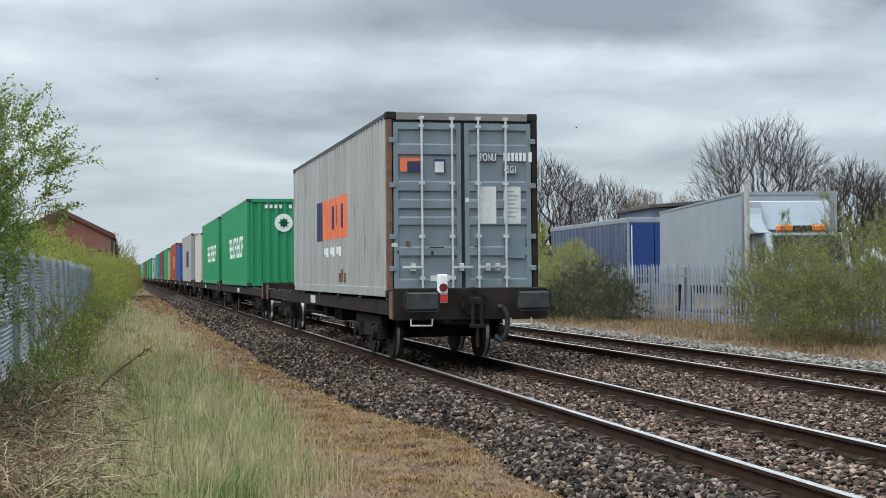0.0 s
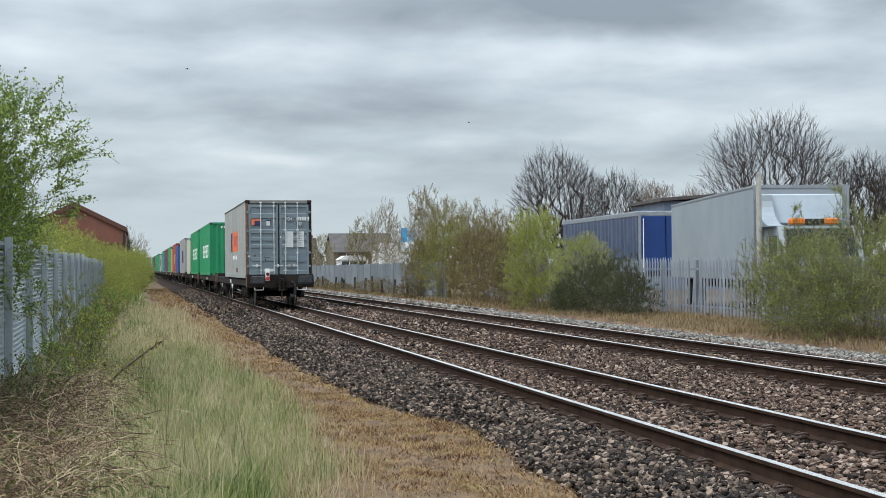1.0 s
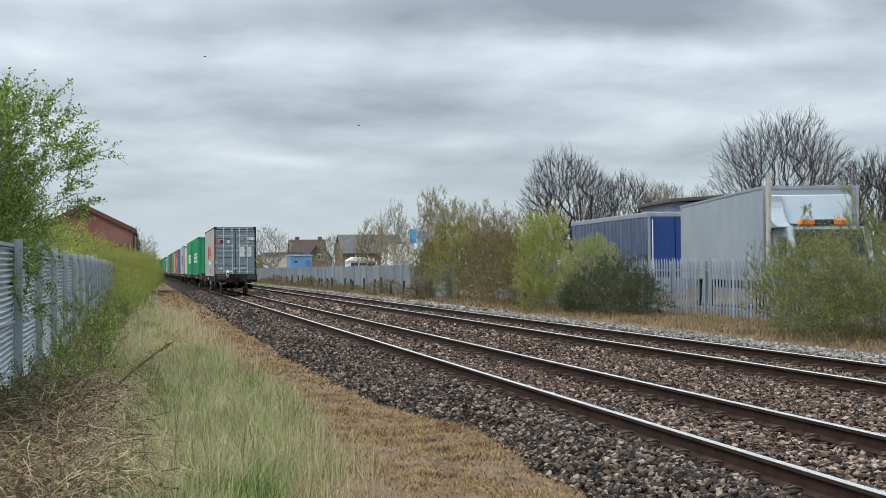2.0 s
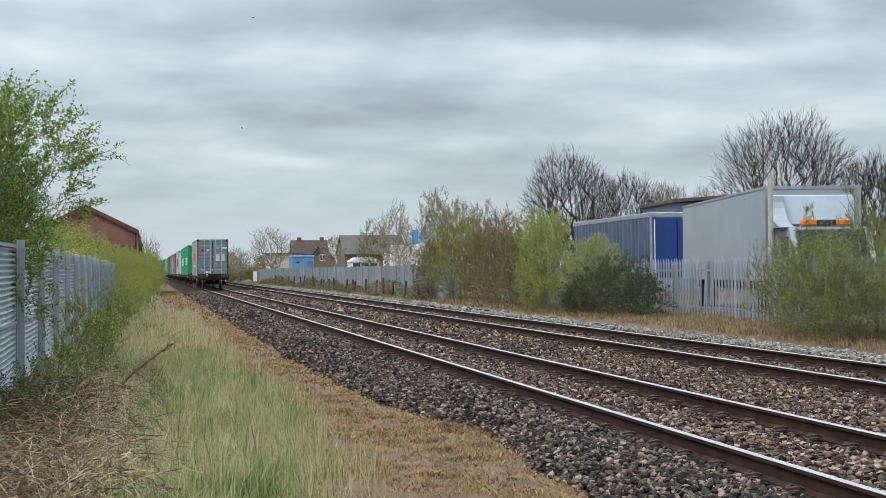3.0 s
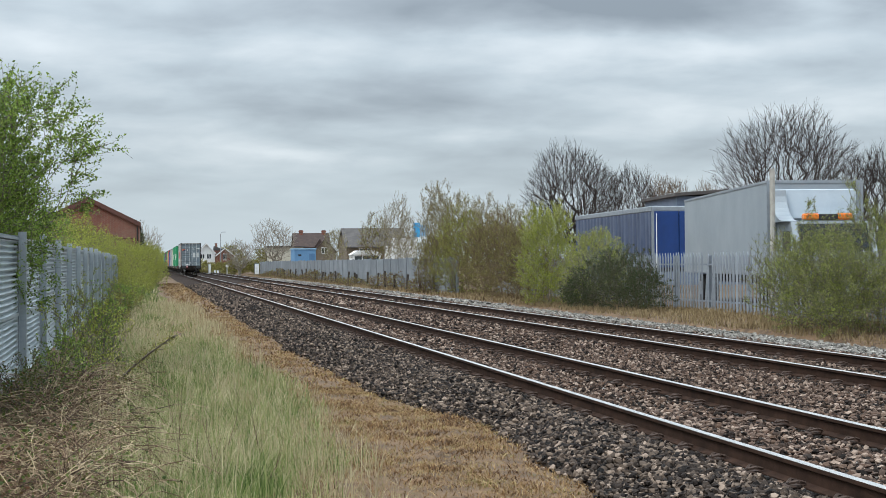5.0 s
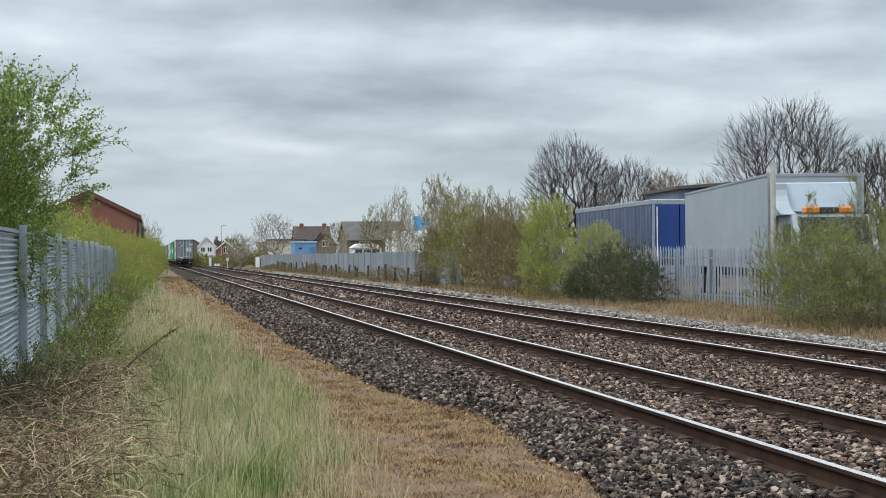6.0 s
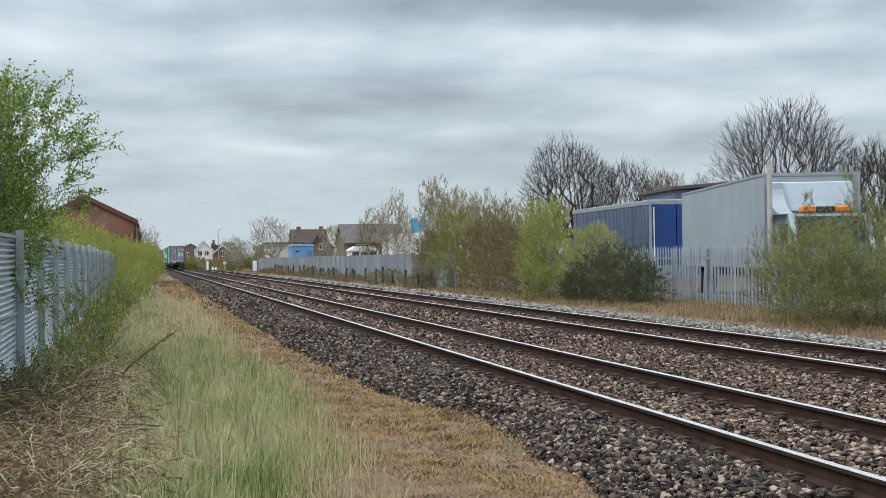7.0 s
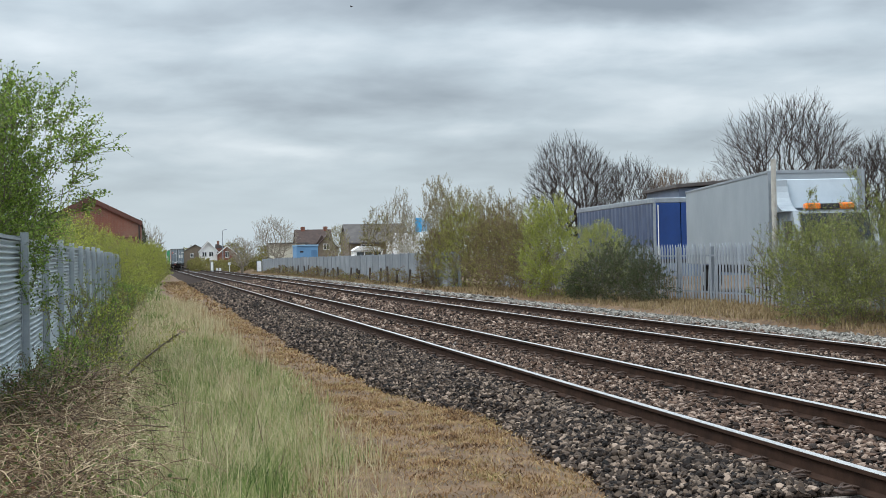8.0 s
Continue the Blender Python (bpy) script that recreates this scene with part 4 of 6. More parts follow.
def build_vegetation():
    P = build_plant

    def at(az, D):
        return D * math.tan(radians(az)), D
    # hawthorns leaning over the metal fence
    P("hawthorn_tree", "hawthorn tree with fresh green leaves behind the metal fence", "tree", (-3.4, 21.5), 11, 5, 4.95, 4.6, M_BARK, L_HAW, 0.05, radius=0.05, habit="spray", thin=0.004, leaves=95000, base=0.9, many=1.7, hang=0.35)
    P("hawthorn_tree", "low green hawthorn behind the metal fence", "tree", (-3.6, 25.0), 12, 5, 3.9, 3.8, M_BARK, L_HAW, 0.05, radius=0.05, habit="spray", leaves=34000, base=0.4, many=0.8)
    P("hawthorn_tree", "low green hawthorn behind the metal fence", "tree", (-3.9, 31.0), 13, 5, 3.6, 4.0, M_BARK, L_HAW, 0.055, radius=0.04, habit="spray", leaves=24000, base=0.4, many=0.8)
    # yellow-green hedge behind and past the end of the fence
    protos = []
    for i in range(3):
        protos.append(P("hedge_shrub", "yellow-green hedge shrub in young leaf beside the fence", "shrub", (-3.6, 40 + 6.5 * i), 20 + i, 9, 3.15, 4.0, M_BARK, L_LIME, 0.062, radius=0.028, group="hedge of young shrubs", thin=0.006, leaves=11000, many=0.45))
    rng = np.random.default_rng(5)
    spots = [(-3.6, 60, 1.05), (-4.0, 66, 1.05), (-3.2, 72, 1.0), (-3.0, 79, 1.0), (-1.4, 86, 0.85), (-0.9, 92, 0.85), (-0.6, 98, 0.85), (-2.6, 100, 1.0), (-0.3, 105, 0.85), (-0.15, 112, 0.85), (0.0, 121, 0.85), (0.1, 132, 0.85), (-0.2, 146, 0.9), (-0.1, 162, 0.9), (0.0, 180, 1.0)]
    for i, (x, y, s) in enumerate(spots):
        copy_thing(protos[i % 3], pose(x, y, ground_z(x, y), 0, 0, rng.uniform(0, 360)) @ Matrix.Diagonal((s, s, s * 1.25, 1)))
    # saplings and scrub in front of the metal fence
    for i, (x, y, h, w, leaf, n) in enumerate(((-0.95, 18.6, 1.0, 1.0, L_HAW, 5), (-0.80, 21.0, 1.5, 1.4, L_LIME, 6), (-0.75, 23.5, 1.4, 1.4, L_HAW, 6), (-0.8, 31.0, 1.1, 1.4, L_LIME, 7), (-0.9, 36.0, 0.8, 1.3, L_HAW, 7), (-0.8, 42.0, 1.1, 1.6, L_OLIVE, 8), (-0.7, 49.0, 1.2, 1.7, L_HAW, 8), (-0.7, 57.0, 1.3, 2.0, L_LIME, 8), (-0.7, 67.0, 1.6, 2.2, L_LIME, 8), (-0.6, 76.0, 1.9, 2.4, L_LIME, 8), (-1.15, 15.2, 0.8, 1.0, L_BRAMBLE, 6))):
        P("sapling_scrub", "sparse green sapling scrub before the metal fence", "shrub", (x - 0.12, y), 40 + i, n, h * 0.95, w * 0.8, M_BARK, leaf, 0.026 + 0.0005 * y, radius=0.010, group="scrub along the fence", habit="ragged", thin=0.0024 + 0.00006 * y, leaves=int(1100 + 32 * y), many=0.17)
    # shrubs before the palisade and the yard
    P("willow_shrub", "bushy shrub in bright yellow-green leaf beside the palisade", "shrub", (14.2, 49.3), 60, 9, 3.75, 2.5, M_BARK_PALE, L_LIME, 0.05, radius=0.03, habit="upright", thin=0.006, leaves=30000)
    P("willow_shrub", "smaller shrub in yellow-green leaf beside the palisade", "shrub", (15.2, 46.8), 61, 8, 2.8, 2.4, M_BARK_PALE, L_LIME, 0.05, radius=0.025, habit="upright", thin=0.006, leaves=12000)
    for i, (x, y, h, w, leaf, n) in enumerate(((14.7, 53.4, 3.3, 2.6, L_OLIVE, 6500), (14.9, 57.3, 3.6, 2.8, L_OLIVE, 6500), (15.0, 62.0, 3.7, 3.0, L_OLIVE, 9000), (14.9, 67.5, 3.9, 3.0, L_LIME, 13000), (14.6, 72.0, 3.2, 2.2, L_OLIVE, 6000))):
        P("thicket_shrub", "brown twiggy thicket with sparse young leaves", "shrub", (x, y), 64 + i, 16, h, w, M_BARK_RED, leaf, 0.05, radius=0.02, group="brown thicket", habit="ragged" if i % 2 else "upright", thin=0.0075, leaves=int(n * 1.4), many=1.5)
    for i, (x, y, h, w) in enumerate(((14.5, 44.4, 1.9, 1.8), (14.7, 42.7, 2.0, 1.8), (14.9, 41.1, 1.6, 1.5), (14.4, 46.4, 1.2, 1.3))):
        P("broom_bush", "dense dark green broom bush against the palisade", "shrub", (x, y), 70 + i, 12, h, w, M_BARK, L_DARK, 0.042, radius=0.014, group="broom bushes", habit="ragged", leaves=9500, many=0.8)
    for i, (x, y, h, w, n) in enumerate(((15.1, 30.2, 2.55, 2.3, 15000), (15.3, 27.6, 2.95, 2.6, 17000), (15.0, 25.2, 2.8, 2.6, 15000), (14.4, 29.0, 1.9, 1.9, 11000), (14.2, 26.8, 1.9, 2.1, 11000), (15.4, 33.0, 2.5, 1.5, 2200))):
        P("dense_shrub", "dense olive-green shrub with grey twigs before the lorry", "shrub", (x, y), 80 + i, 13 if n > 5000 else 6, h, w, M_BARK, L_SAGE, 0.032, radius=0.012, group="shrubs before the lorry", habit="ragged" if n > 5000 else "upright", thin=0.0042, leaves=int(n * 1.5), many=1.2 if n > 5000 else 0.4)
    # taller birches and willows in young leaf behind the thicket
    for i, (az, D, h, w, pale, n) in enumerate(((11.55, 74, 5.8, 1.9, L_BUD, 3600), (12.15, 80, 5.4, 2.4, L_BUD, 3600), (12.8, 76, 5.1, 2.6, L_OLIVE, 3600), (13.6, 74, 4.9, 2.4, L_BUD, 3000), (14.6, 72, 4.5, 2.6, L_OLIVE, 2600), (9.95, 112, 6.9, 2.9, L_BUD, 1800), (9.1, 118, 5.6, 3.2, L_OLIVE, 4200), (10.3, 116, 5.4, 2.2, L_OLIVE, 1800), (7.4, 135, 4.8, 2.6, L_OLIVE, 2200))):
        P("birch_tree", "slender birch with pale twigs and catkins", "tree", at(az, D), 90 + i, 4, h, w, M_BARK_PALE if i != 6 else M_BARK_RED, pale, 0.07, radius=0.05, group="birches by the yard", habit="birch", thin=0.009, leaves=int(n * 1.5), base=0.16 * h)
    # bare trees behind the yard
    for i, (az, D, h, w, k) in enumerate(((25.6, 92, 12.2, 9.4, 1), (17.1, 112, 10.9, 7.8, 1), (19.4, 112, 9.4, 5.0, 2), (20.8, 112, 8.6, 4.6, 2), (28.9, 97, 9.8, 6.4, 1), (22.4, 108, 7.6, 4.2, 2), (4.95, 190, 7.3, 6.0, 2), (3.6, 205, 5.2, 4.6, 3), (23.6, 100, 6.5, 4.0, 2), (30.8, 100, 9.6, 6.4, 1))):
        # distance is put into the bark colour: trees past 150 m are paler
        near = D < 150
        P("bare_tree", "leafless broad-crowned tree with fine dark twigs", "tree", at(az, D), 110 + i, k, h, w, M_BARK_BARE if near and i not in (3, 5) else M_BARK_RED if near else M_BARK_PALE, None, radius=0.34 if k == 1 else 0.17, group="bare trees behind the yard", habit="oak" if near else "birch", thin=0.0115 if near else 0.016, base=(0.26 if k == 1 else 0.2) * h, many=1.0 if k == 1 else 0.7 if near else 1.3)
    P("bare_tree", "leafless pale-barked tree beside the line", "tree", (-0.55, 150), 130, 2, 5.9, 4.0, M_BARK_PALE, None, radius=0.10, habit="birch", thin=0.014, base=0.7)
    P("conifer_tree", "dark evergreen beside the brick building", "tree", (-1.2, 140), 131, 4, 5.6, 2.2, M_BARK, L_DARK, 0.14, radius=0.06, habit="birch", leaves=5000, base=0.5)
    # hedges closing the view beyond the level crossing
    for i, (az, D, h, w) in enumerate(((2.05, 236, 2.5, 5), (2.9, 228, 2.2, 6), (3.7, 216, 2.4, 6), (4.4, 208, 2.4, 5), (5.1, 215, 2.2, 6), (1.75, 275, 2.6, 4))):
        P("far_hedge_bush", "dull green hedge bush beyond the tracks", "shrub", at(az, D), 140 + i, 14, h, w, M_BARK_RED, L_OLIVE, 0.16, radius=0.03, group="far hedge", thin=0.02, leaves=5500, many=0.3)
    for i in range(9):
        x = -60 + 17 * i + 3 * math.sin(i * 2.1)
        P("far_wood_tree", "hazy distant tree on the skyline", "tree", (x, 760 + 25 * math.sin(i * 1.7)), 160 + i, 8, 9 + 2 * math.sin(i * 1.3), 15, M_BARK_BARE, L_OLIVE, 0.7, radius=0.2, group="far wood", thin=0.06, leaves=2500, base=1.5, many=0.25)
    # low brown scrub and weeds at the foot of the panel fence
    for i in range(14):
        y = 73 + 7.5 * i + 2.0 * math.sin(i * 2.3)
        P("fence_scrub", "low brown scrub at the foot of the panel fence", "shrub", (14.1 + 0.25 * math.sin(i * 1.9), y), 200 + i, 9, 0.75 + 0.3 * math.sin(i * 1.3), 2.2, M_BARK_RED, L_OLIVE, 0.07, radius=0.012, group="scrub before the panel fence", thin=0.010, leaves=500, many=0.25)


def build_brambles():
    rng = np.random.default_rng(3)
    t = thing("bramble_thicket", "tangle of dry brown bramble canes with a few green leaves", "bramble", kind="stuff")
    segs, tips = [], []
    for i in range(5200):
        y = rng.uniform(9.5, 19)
        edge = -0.40 - 0.02 * (y - 10) + rng.normal(0, 0.12)
        x = edge - abs(rng.normal(0, 0.5))
        p = np.array([x, y, ground_z(x, y)])
        a = rng.uniform(0, 2 * math.pi)
        L, up = rng.uniform(0.35, 1.25), rng.uniform(0.35, 1.6)
        d = np.array([math.cos(a), math.sin(a), up])
        n = 8
        for k in range(n):
            d = d + np.array([0, 0, -0.28]) + rng.normal(0, 0.16, 3)
            d /= np.linalg.norm(d)
            q = p + d * L / n
            q[2] = max(q[2], ground_z(q[0], q[1]) + 0.02)
            segs.append((p, q, 0.0038, 0.0034))
            if rng.random() < 0.16:
                tips.append((q, d))
            p = q
    part("canes", tube_mesh("canes", segs, M_CANE), None, t)
    part("leaves", leaf_mesh("leaves", rng, scatter_leaves(rng, tips, 2.4, 0.05), 0.032, L_BRAMBLE, 0.8), None, t)
    # fallen mossy bough lying out over the grass, and single dry stalks
    segs, tips = [], []
    p, d = np.array([-0.62, 18.0, -0.26]), np.array([0.70, 0.05, 0.80])
    for k in range(11):
        d = d + rng.normal(0, 0.10, 3) + np.array([0.02, 0, -0.045])
        d /= np.linalg.norm(d)
        q = p + d * 0.115
        segs.append((p, q, 0.024 - 0.0014 * k, 0.0226 - 0.0014 * k))
        tips.append((q, d))
        for _ in range(2):
            e = d + rng.normal(0, 0.7, 3)
            segs.append((q, q + e / np.linalg.norm(e) * rng.uniform(0.06, 0.16), 0.005, 0.003))
        p = q
    b = thing("fallen_bough", "fallen mossy bough leaning out over the grass", "branch")
    part("branch", tube_mesh("branch", segs, M_BARK, 5), None, b)["kind"] = "stuff"
    part("moss", leaf_mesh("moss", rng, scatter_leaves(rng, tips, 45, 0.10), 0.034, L_OLIVE), None, b)["kind"] = "stuff"
    stalks = []
    for i, (x, y, h) in enumerate(((0.05, 11.4, 0.62), (0.22, 11.9, 0.7), (0.52, 11.3, 0.6), (0.62, 12.6, 0.6), (0.95, 12.4, 0.62), (-0.2, 11.2, 0.55), (0.36, 11.5, 0.45), (0.85, 11.0, 0.4), (0.25, 14.0, 0.55))):
        segs, tips = [], []
        grow(rng, np.array([0, 0, 0.0]), np.array([rng.normal(0, 0.25), rng.normal(0, 0.2), 1.0]), h, 0.006, 0, 1, segs, tips, 0.45, 0.05, (0.8,), 0.07)
        o = np.array([x, y, ground_z(x, y) - 0.01])
        stalks += [(a + o, b + o, ra, rb) for a, b, ra, rb in segs]
    thing("dry_weeds", "dry dark weed stalks standing in the grass", "weed", kind="stuff", data=tube_mesh("dry_weeds", stalks, M_BARK_RED))


def blades(rng, n, xr, yr, hr, width, keep, lean=0.45, tuft=0):
    """Grass blades in tufts: three faces each, bent outwards; keep(x, y) gives the chance that one stands there."""
    if tuft:
        m = n // tuft
        cx, cy, ch = rng.uniform(*xr, m), rng.uniform(*yr, m), rng.uniform(0.35, 1.3, m)
        who = rng.integers(0, m, n)
        dx, dy = rng.normal(0, 0.065, n), rng.normal(0, 0.085, n)
        x, y, grow_h, a = cx[who] + dx, cy[who] + dy, ch[who], np.arctan2(dy, dx) + rng.normal(0, 0.7, n)
    else:
        x, y, grow_h, a = rng.uniform(*xr, n), rng.uniform(*yr, n), np.ones(n), rng.uniform(0, 2 * math.pi, n)
    k = rng.random(n) < keep(x, y)
    x, y, grow_h, a = x[k], y[k], grow_h[k], a[k]
    n = len(x)
    z = np.array([ground_z(p, q) for p, q in zip(x, y)]) - 0.01
    h = rng.uniform(*hr, n) * grow_h
    t = rng.uniform(0, 2 * math.pi, n)
    l = np.abs(rng.normal(0, lean, n)) * h
    w = width * rng.uniform(0.6, 1.4, n)
    B = np.stack([x, y, z], 1)
    side = np.stack([np.cos(t), np.sin(t), 0 * t], 1) * w[:, None]
    go = np.stack([np.cos(a), np.sin(a), 0 * a], 1) * l[:, None]
    up = np.stack([0 * h, 0 * h, h], 1)
    V = np.stack([B - side, B + side, B + go * 0.35 + up * 0.6 - side * 0.7, B + go * 0.35 + up * 0.6 + side * 0.7, B + go + up], 1)
    F = (np.arange(n) * 5)[:, None]
    return V.reshape(-1, 3), np.concatenate([F + np.array([[0, 1, 3]]), F + np.array([[0, 3, 2]]), F + np.array([[2, 3, 4]])])


def build_grass():
    rng = np.random.default_rng(8)

    def green(x, y):
        patch = np.array([noise.noise((a * 0.8, b * 0.35, 7)) + 0.5 * noise.noise((a * 2.2, b * 1.1, 17)) for a, b in zip(x, y)])
        edge = np.interp(y, (9, 11, 16, 25, 35, 50, 80), (1.6, 1.7, 2.0, 2.0, 1.6, 1.1, 0.8)) + 0.4 * patch
        return np.clip((edge - x) / 0.9, 0, 1) ** 1.3 * np.clip(0.8 + 1.1 * patch, 0.12, 1) * np.clip((x + 0.55) / 0.35, 0.12, 1)
    sets = [(62000, (-1.4, 2.3), (9.5, 17), (0.05, 0.30), 0.0034), (52000, (-1.6, 2.4), (17, 30), (0.05, 0.29), 0.005), (28000, (-1.6, 2.2), (30, 60), (0.06, 0.26), 0.010), (9000, (-0.8, 1.6), (60, 130), (0.1, 0.3), 0.03)]
    V, F, o = [], [], 0
    for n, xr, yr, hr, w in sets:
        v, f = blades(rng, n, xr, yr, hr, w, green, 0.6, tuft=34)
        V.append(v), F.append(f + o)
        o += len(v)
    thing("verge_grass", "rough green and straw-coloured verge grass", "grass", kind="stuff", data=raw_mesh("verge_grass", np.concatenate(V), np.concatenate(F), M_GRASS))

    def path(x, y):
        patch = np.array([noise.noise((a * 1.5, b * 0.7, 3)) for a, b in zip(x, y)])
        return np.clip((x - 0.7) / 0.7, 0, 1) * np.clip(0.7 + 1.2 * patch, 0.3, 1) * np.clip((bed_edge(y) + 0.15 - x) / 0.25, 0, 1)
    V, F, o = [], [], 0
    for n, xr, yr, hr, w in ((85000, (0.7, 3.7), (9, 20), (0.012, 0.055), 0.0045), (44000, (0.7, 3.1), (20, 50), (0.02, 0.06), 0.009), (9000, (0.5, 3.0), (50, 130), (0.03, 0.1), 0.03)):
        v, f = blades(rng, n, xr, yr, hr, w, path, 1.6)
        V.append(v), F.append(f + o)
        o += len(v)
    thing("path_litter", "orange-brown dead grass and moss on the trodden path", "grass", kind="stuff", data=raw_mesh("path_litter", np.concatenate(V), np.concatenate(F), M_LITTER))

    def bank(x, y):
        patch = np.array([noise.noise((a * 0.6, b * 0.4, 9)) for a, b in zip(x, y)])
        return np.clip((x - 12.7) / 0.8, 0, 1) * np.clip(0.8 + patch, 0.25, 1)
    V, F, o = [], [], 0
    for n, xr, yr, hr, w in ((30000, (12.6, 17.5), (18, 52), (0.05, 0.2), 0.012), (26000, (12.6, 16.5), (52, 200), (0.06, 0.22), 0.03)):
        v, f = blades(rng, n, xr, yr, hr, w, bank)
        V.append(v), F.append(f + o)
        o += len(v)
    thing("dry_grass", "dry straw-coloured grass stalks on the verge and bank", "grass", kind="stuff", data=raw_mesh("dry_grass", np.concatenate(V), np.concatenate(F), M_STRAW))
    reach = lambda x, y: np.clip((x + 0.7) / 0.3, 0, 1) * np.clip((2.1 - x) / 0.7, 0, 1)
    V, F, o = [], [], 0
    for n, yr, w in ((6500, (9.5, 17), 0.0026), (6500, (17, 32), 0.004), (5000, (32, 60), 0.008)):
        v, f = blades(rng, n, (-0.8, 2.0), yr, (0.16, 0.44), w, reach, 0.6, 16)
        V.append(v), F.append(f + o)
        o += len(v)
    thing("bleached_grass", "bleached dead grass stems among the green", "grass", kind="stuff", data=raw_mesh("bleached_grass", np.concatenate(V), np.concatenate(F), M_PALESTRAW))


# ---- stones ----
def stone_shapes(rng, count, coarse):
    g = (1 + 5 ** 0.5) / 2
    if coarse == 1:
        v0 = np.array([(x, y, z) for z in (-1, 1) for y in (-1, 1) for x in (-1, 1)], float) * 0.68
        f0 = np.array([(0, 2, 3), (0, 3, 1), (4, 5, 7), (4, 7, 6), (0, 1, 5), (0, 5, 4), (2, 6, 7), (2, 7, 3), (0, 4, 6), (0, 6, 2), (1, 3, 7), (1, 7, 5)])
    elif coarse:
        v0 = np.array([(0, 0, 1), (1, 0, 0.1), (0, 1, -0.1), (-1, 0, 0), (0, -1, 0.15), (0, 0, -1)], float)
        f0 = np.array([(0, 1, 2), (0, 2, 3), (0, 3, 4), (0, 4, 1), (5, 2, 1), (5, 3, 2), (5, 4, 3), (5, 1, 4)])
    else:
        v0 = np.array([(-1, g, 0), (1, g, 0), (-1, -g, 0), (1, -g, 0), (0, -1, g), (0, 1, g), (0, -1, -g), (0, 1, -g), (g, 0, -1), (g, 0, 1), (-g, 0, -1), (-g, 0, 1)]) / 1.9
        f0 = np.array([(0, 11, 5), (0, 5, 1), (0, 1, 7), (0, 7, 10), (0, 10, 11), (1, 5, 9), (5, 11, 4), (11, 10, 2), (10, 7, 6), (7, 1, 8), (3, 9, 4), (3, 4, 2), (3, 2, 6), (3, 6, 8), (3, 8, 9), (4, 9, 5), (2, 4, 11), (6, 2, 10), (8, 6, 7), (9, 8, 1)])
    out = []
    for _ in range(count):
        v = v0 * rng.uniform(0.65, 1.3, (len(v0), 1)) * rng.uniform(0.55, 1.3, 3) + rng.normal(0, 0.1, v0.shape)
        m = np.array(Euler(rng.uniform(0, 6.28, 3)).to_matrix())
        out.append(v @ m.T)
    return np.array(out), f0


def scatter_stones(name, label, rng, zones, material):
    Vs, Fs, o = [], [], 0
    tris = []
    for n, xr, yr, size, coarse, keep in zones:
        shapes, f0 = stone_shapes(rng, 24, coarse)
        x, y = rng.uniform(*xr, n), rng.uniform(*yr, n)
        k = (np.abs(x - TRACK) - 0.7525 > 0.1) | (np.abs(x - TRACK) - 0.7525 < -0.1)
        k &= (np.abs(x - TRACK_FAR) - 0.7525 > 0.1) | (np.abs(x - TRACK_FAR) - 0.7525 < -0.1)
        k &= rng.random(n) < keep(x, y)
        k &= x < y * 0.60 + 0.5
        x, y = x[k], y[k]
        z = bed_z(x, y)
        s = size * rng.uniform(0.5, 1.25, len(x))
        a = rng.uniform(0, 6.28, len(x))
        pick = shapes[rng.integers(0, 24, len(x))]
        ca, sa = np.cos(a)[:, None], np.sin(a)[:, None]
        X, Y = pick[:, :, 0] * ca - pick[:, :, 1] * sa, pick[:, :, 0] * sa + pick[:, :, 1] * ca
        P = np.stack([X, Y, pick[:, :, 2] * 0.8], 2) * s[:, None, None]
        P += np.stack([x - BEND * y * y, y, z + rng.uniform(-0.5, 1.0, len(x)) * s], 1)[:, None, :]
        nv = P.shape[1]
        Vs.append(P.reshape(-1, 3))
        Fs.append((np.arange(len(x)) * nv)[:, None, None] + f0[None] + o)
        o += len(x) * nv
        tris.append(len(x))
    F = np.concatenate([f.reshape(-1, 3) for f in Fs])
    return thing(name, label, "ballast", kind="stuff", data=raw_mesh(name, np.concatenate(Vs), F, material))


def build_stones():
    rng = np.random.default_rng(21)
    one = lambda x, y: np.ones_like(x)
    toe = lambda x, y: np.clip((x - bed_edge(y)) / 0.16, 0.015, 1)
    scatter_stones("ballast_stones_oily", "dark grey broken ballast stones on the shoulder", rng, [(13500, (2.5, 4.35), (8.5, 14), 0.027, 0, toe), (20000, (2.5, 4.35), (14, 24), 0.029, 2, toe), (14000, (2.5, 4.35), (24, 48), 0.038, 2, toe), (8000, (2.5, 4.35), (48, 110), 0.06, 2, toe)], M_STONE_DARK)
    scatter_stones("ballast_stones", "brown-grey broken ballast stones between the rails", rng, [(15000, (4.35, 8.2), (8.5, 14.5), 0.027, 0, one), (38000, (4.35, 11.2), (14, 24), 0.031, 2, one), (28000, (4.35, 11.2), (24, 48), 0.042, 2, one), (14000, (4.35, 11.2), (48, 110), 0.066, 2, one)], M_STONE)
    scatter_stones("ballast_stones_pale", "pale grey fresh ballast stones beside the far track", rng, [(17000, (10.9, 13.4), (17, 50), 0.042, 2, one), (9000, (10.9, 13.4), (50, 140), 0.075, 2, one)], M_STONE_PALE)


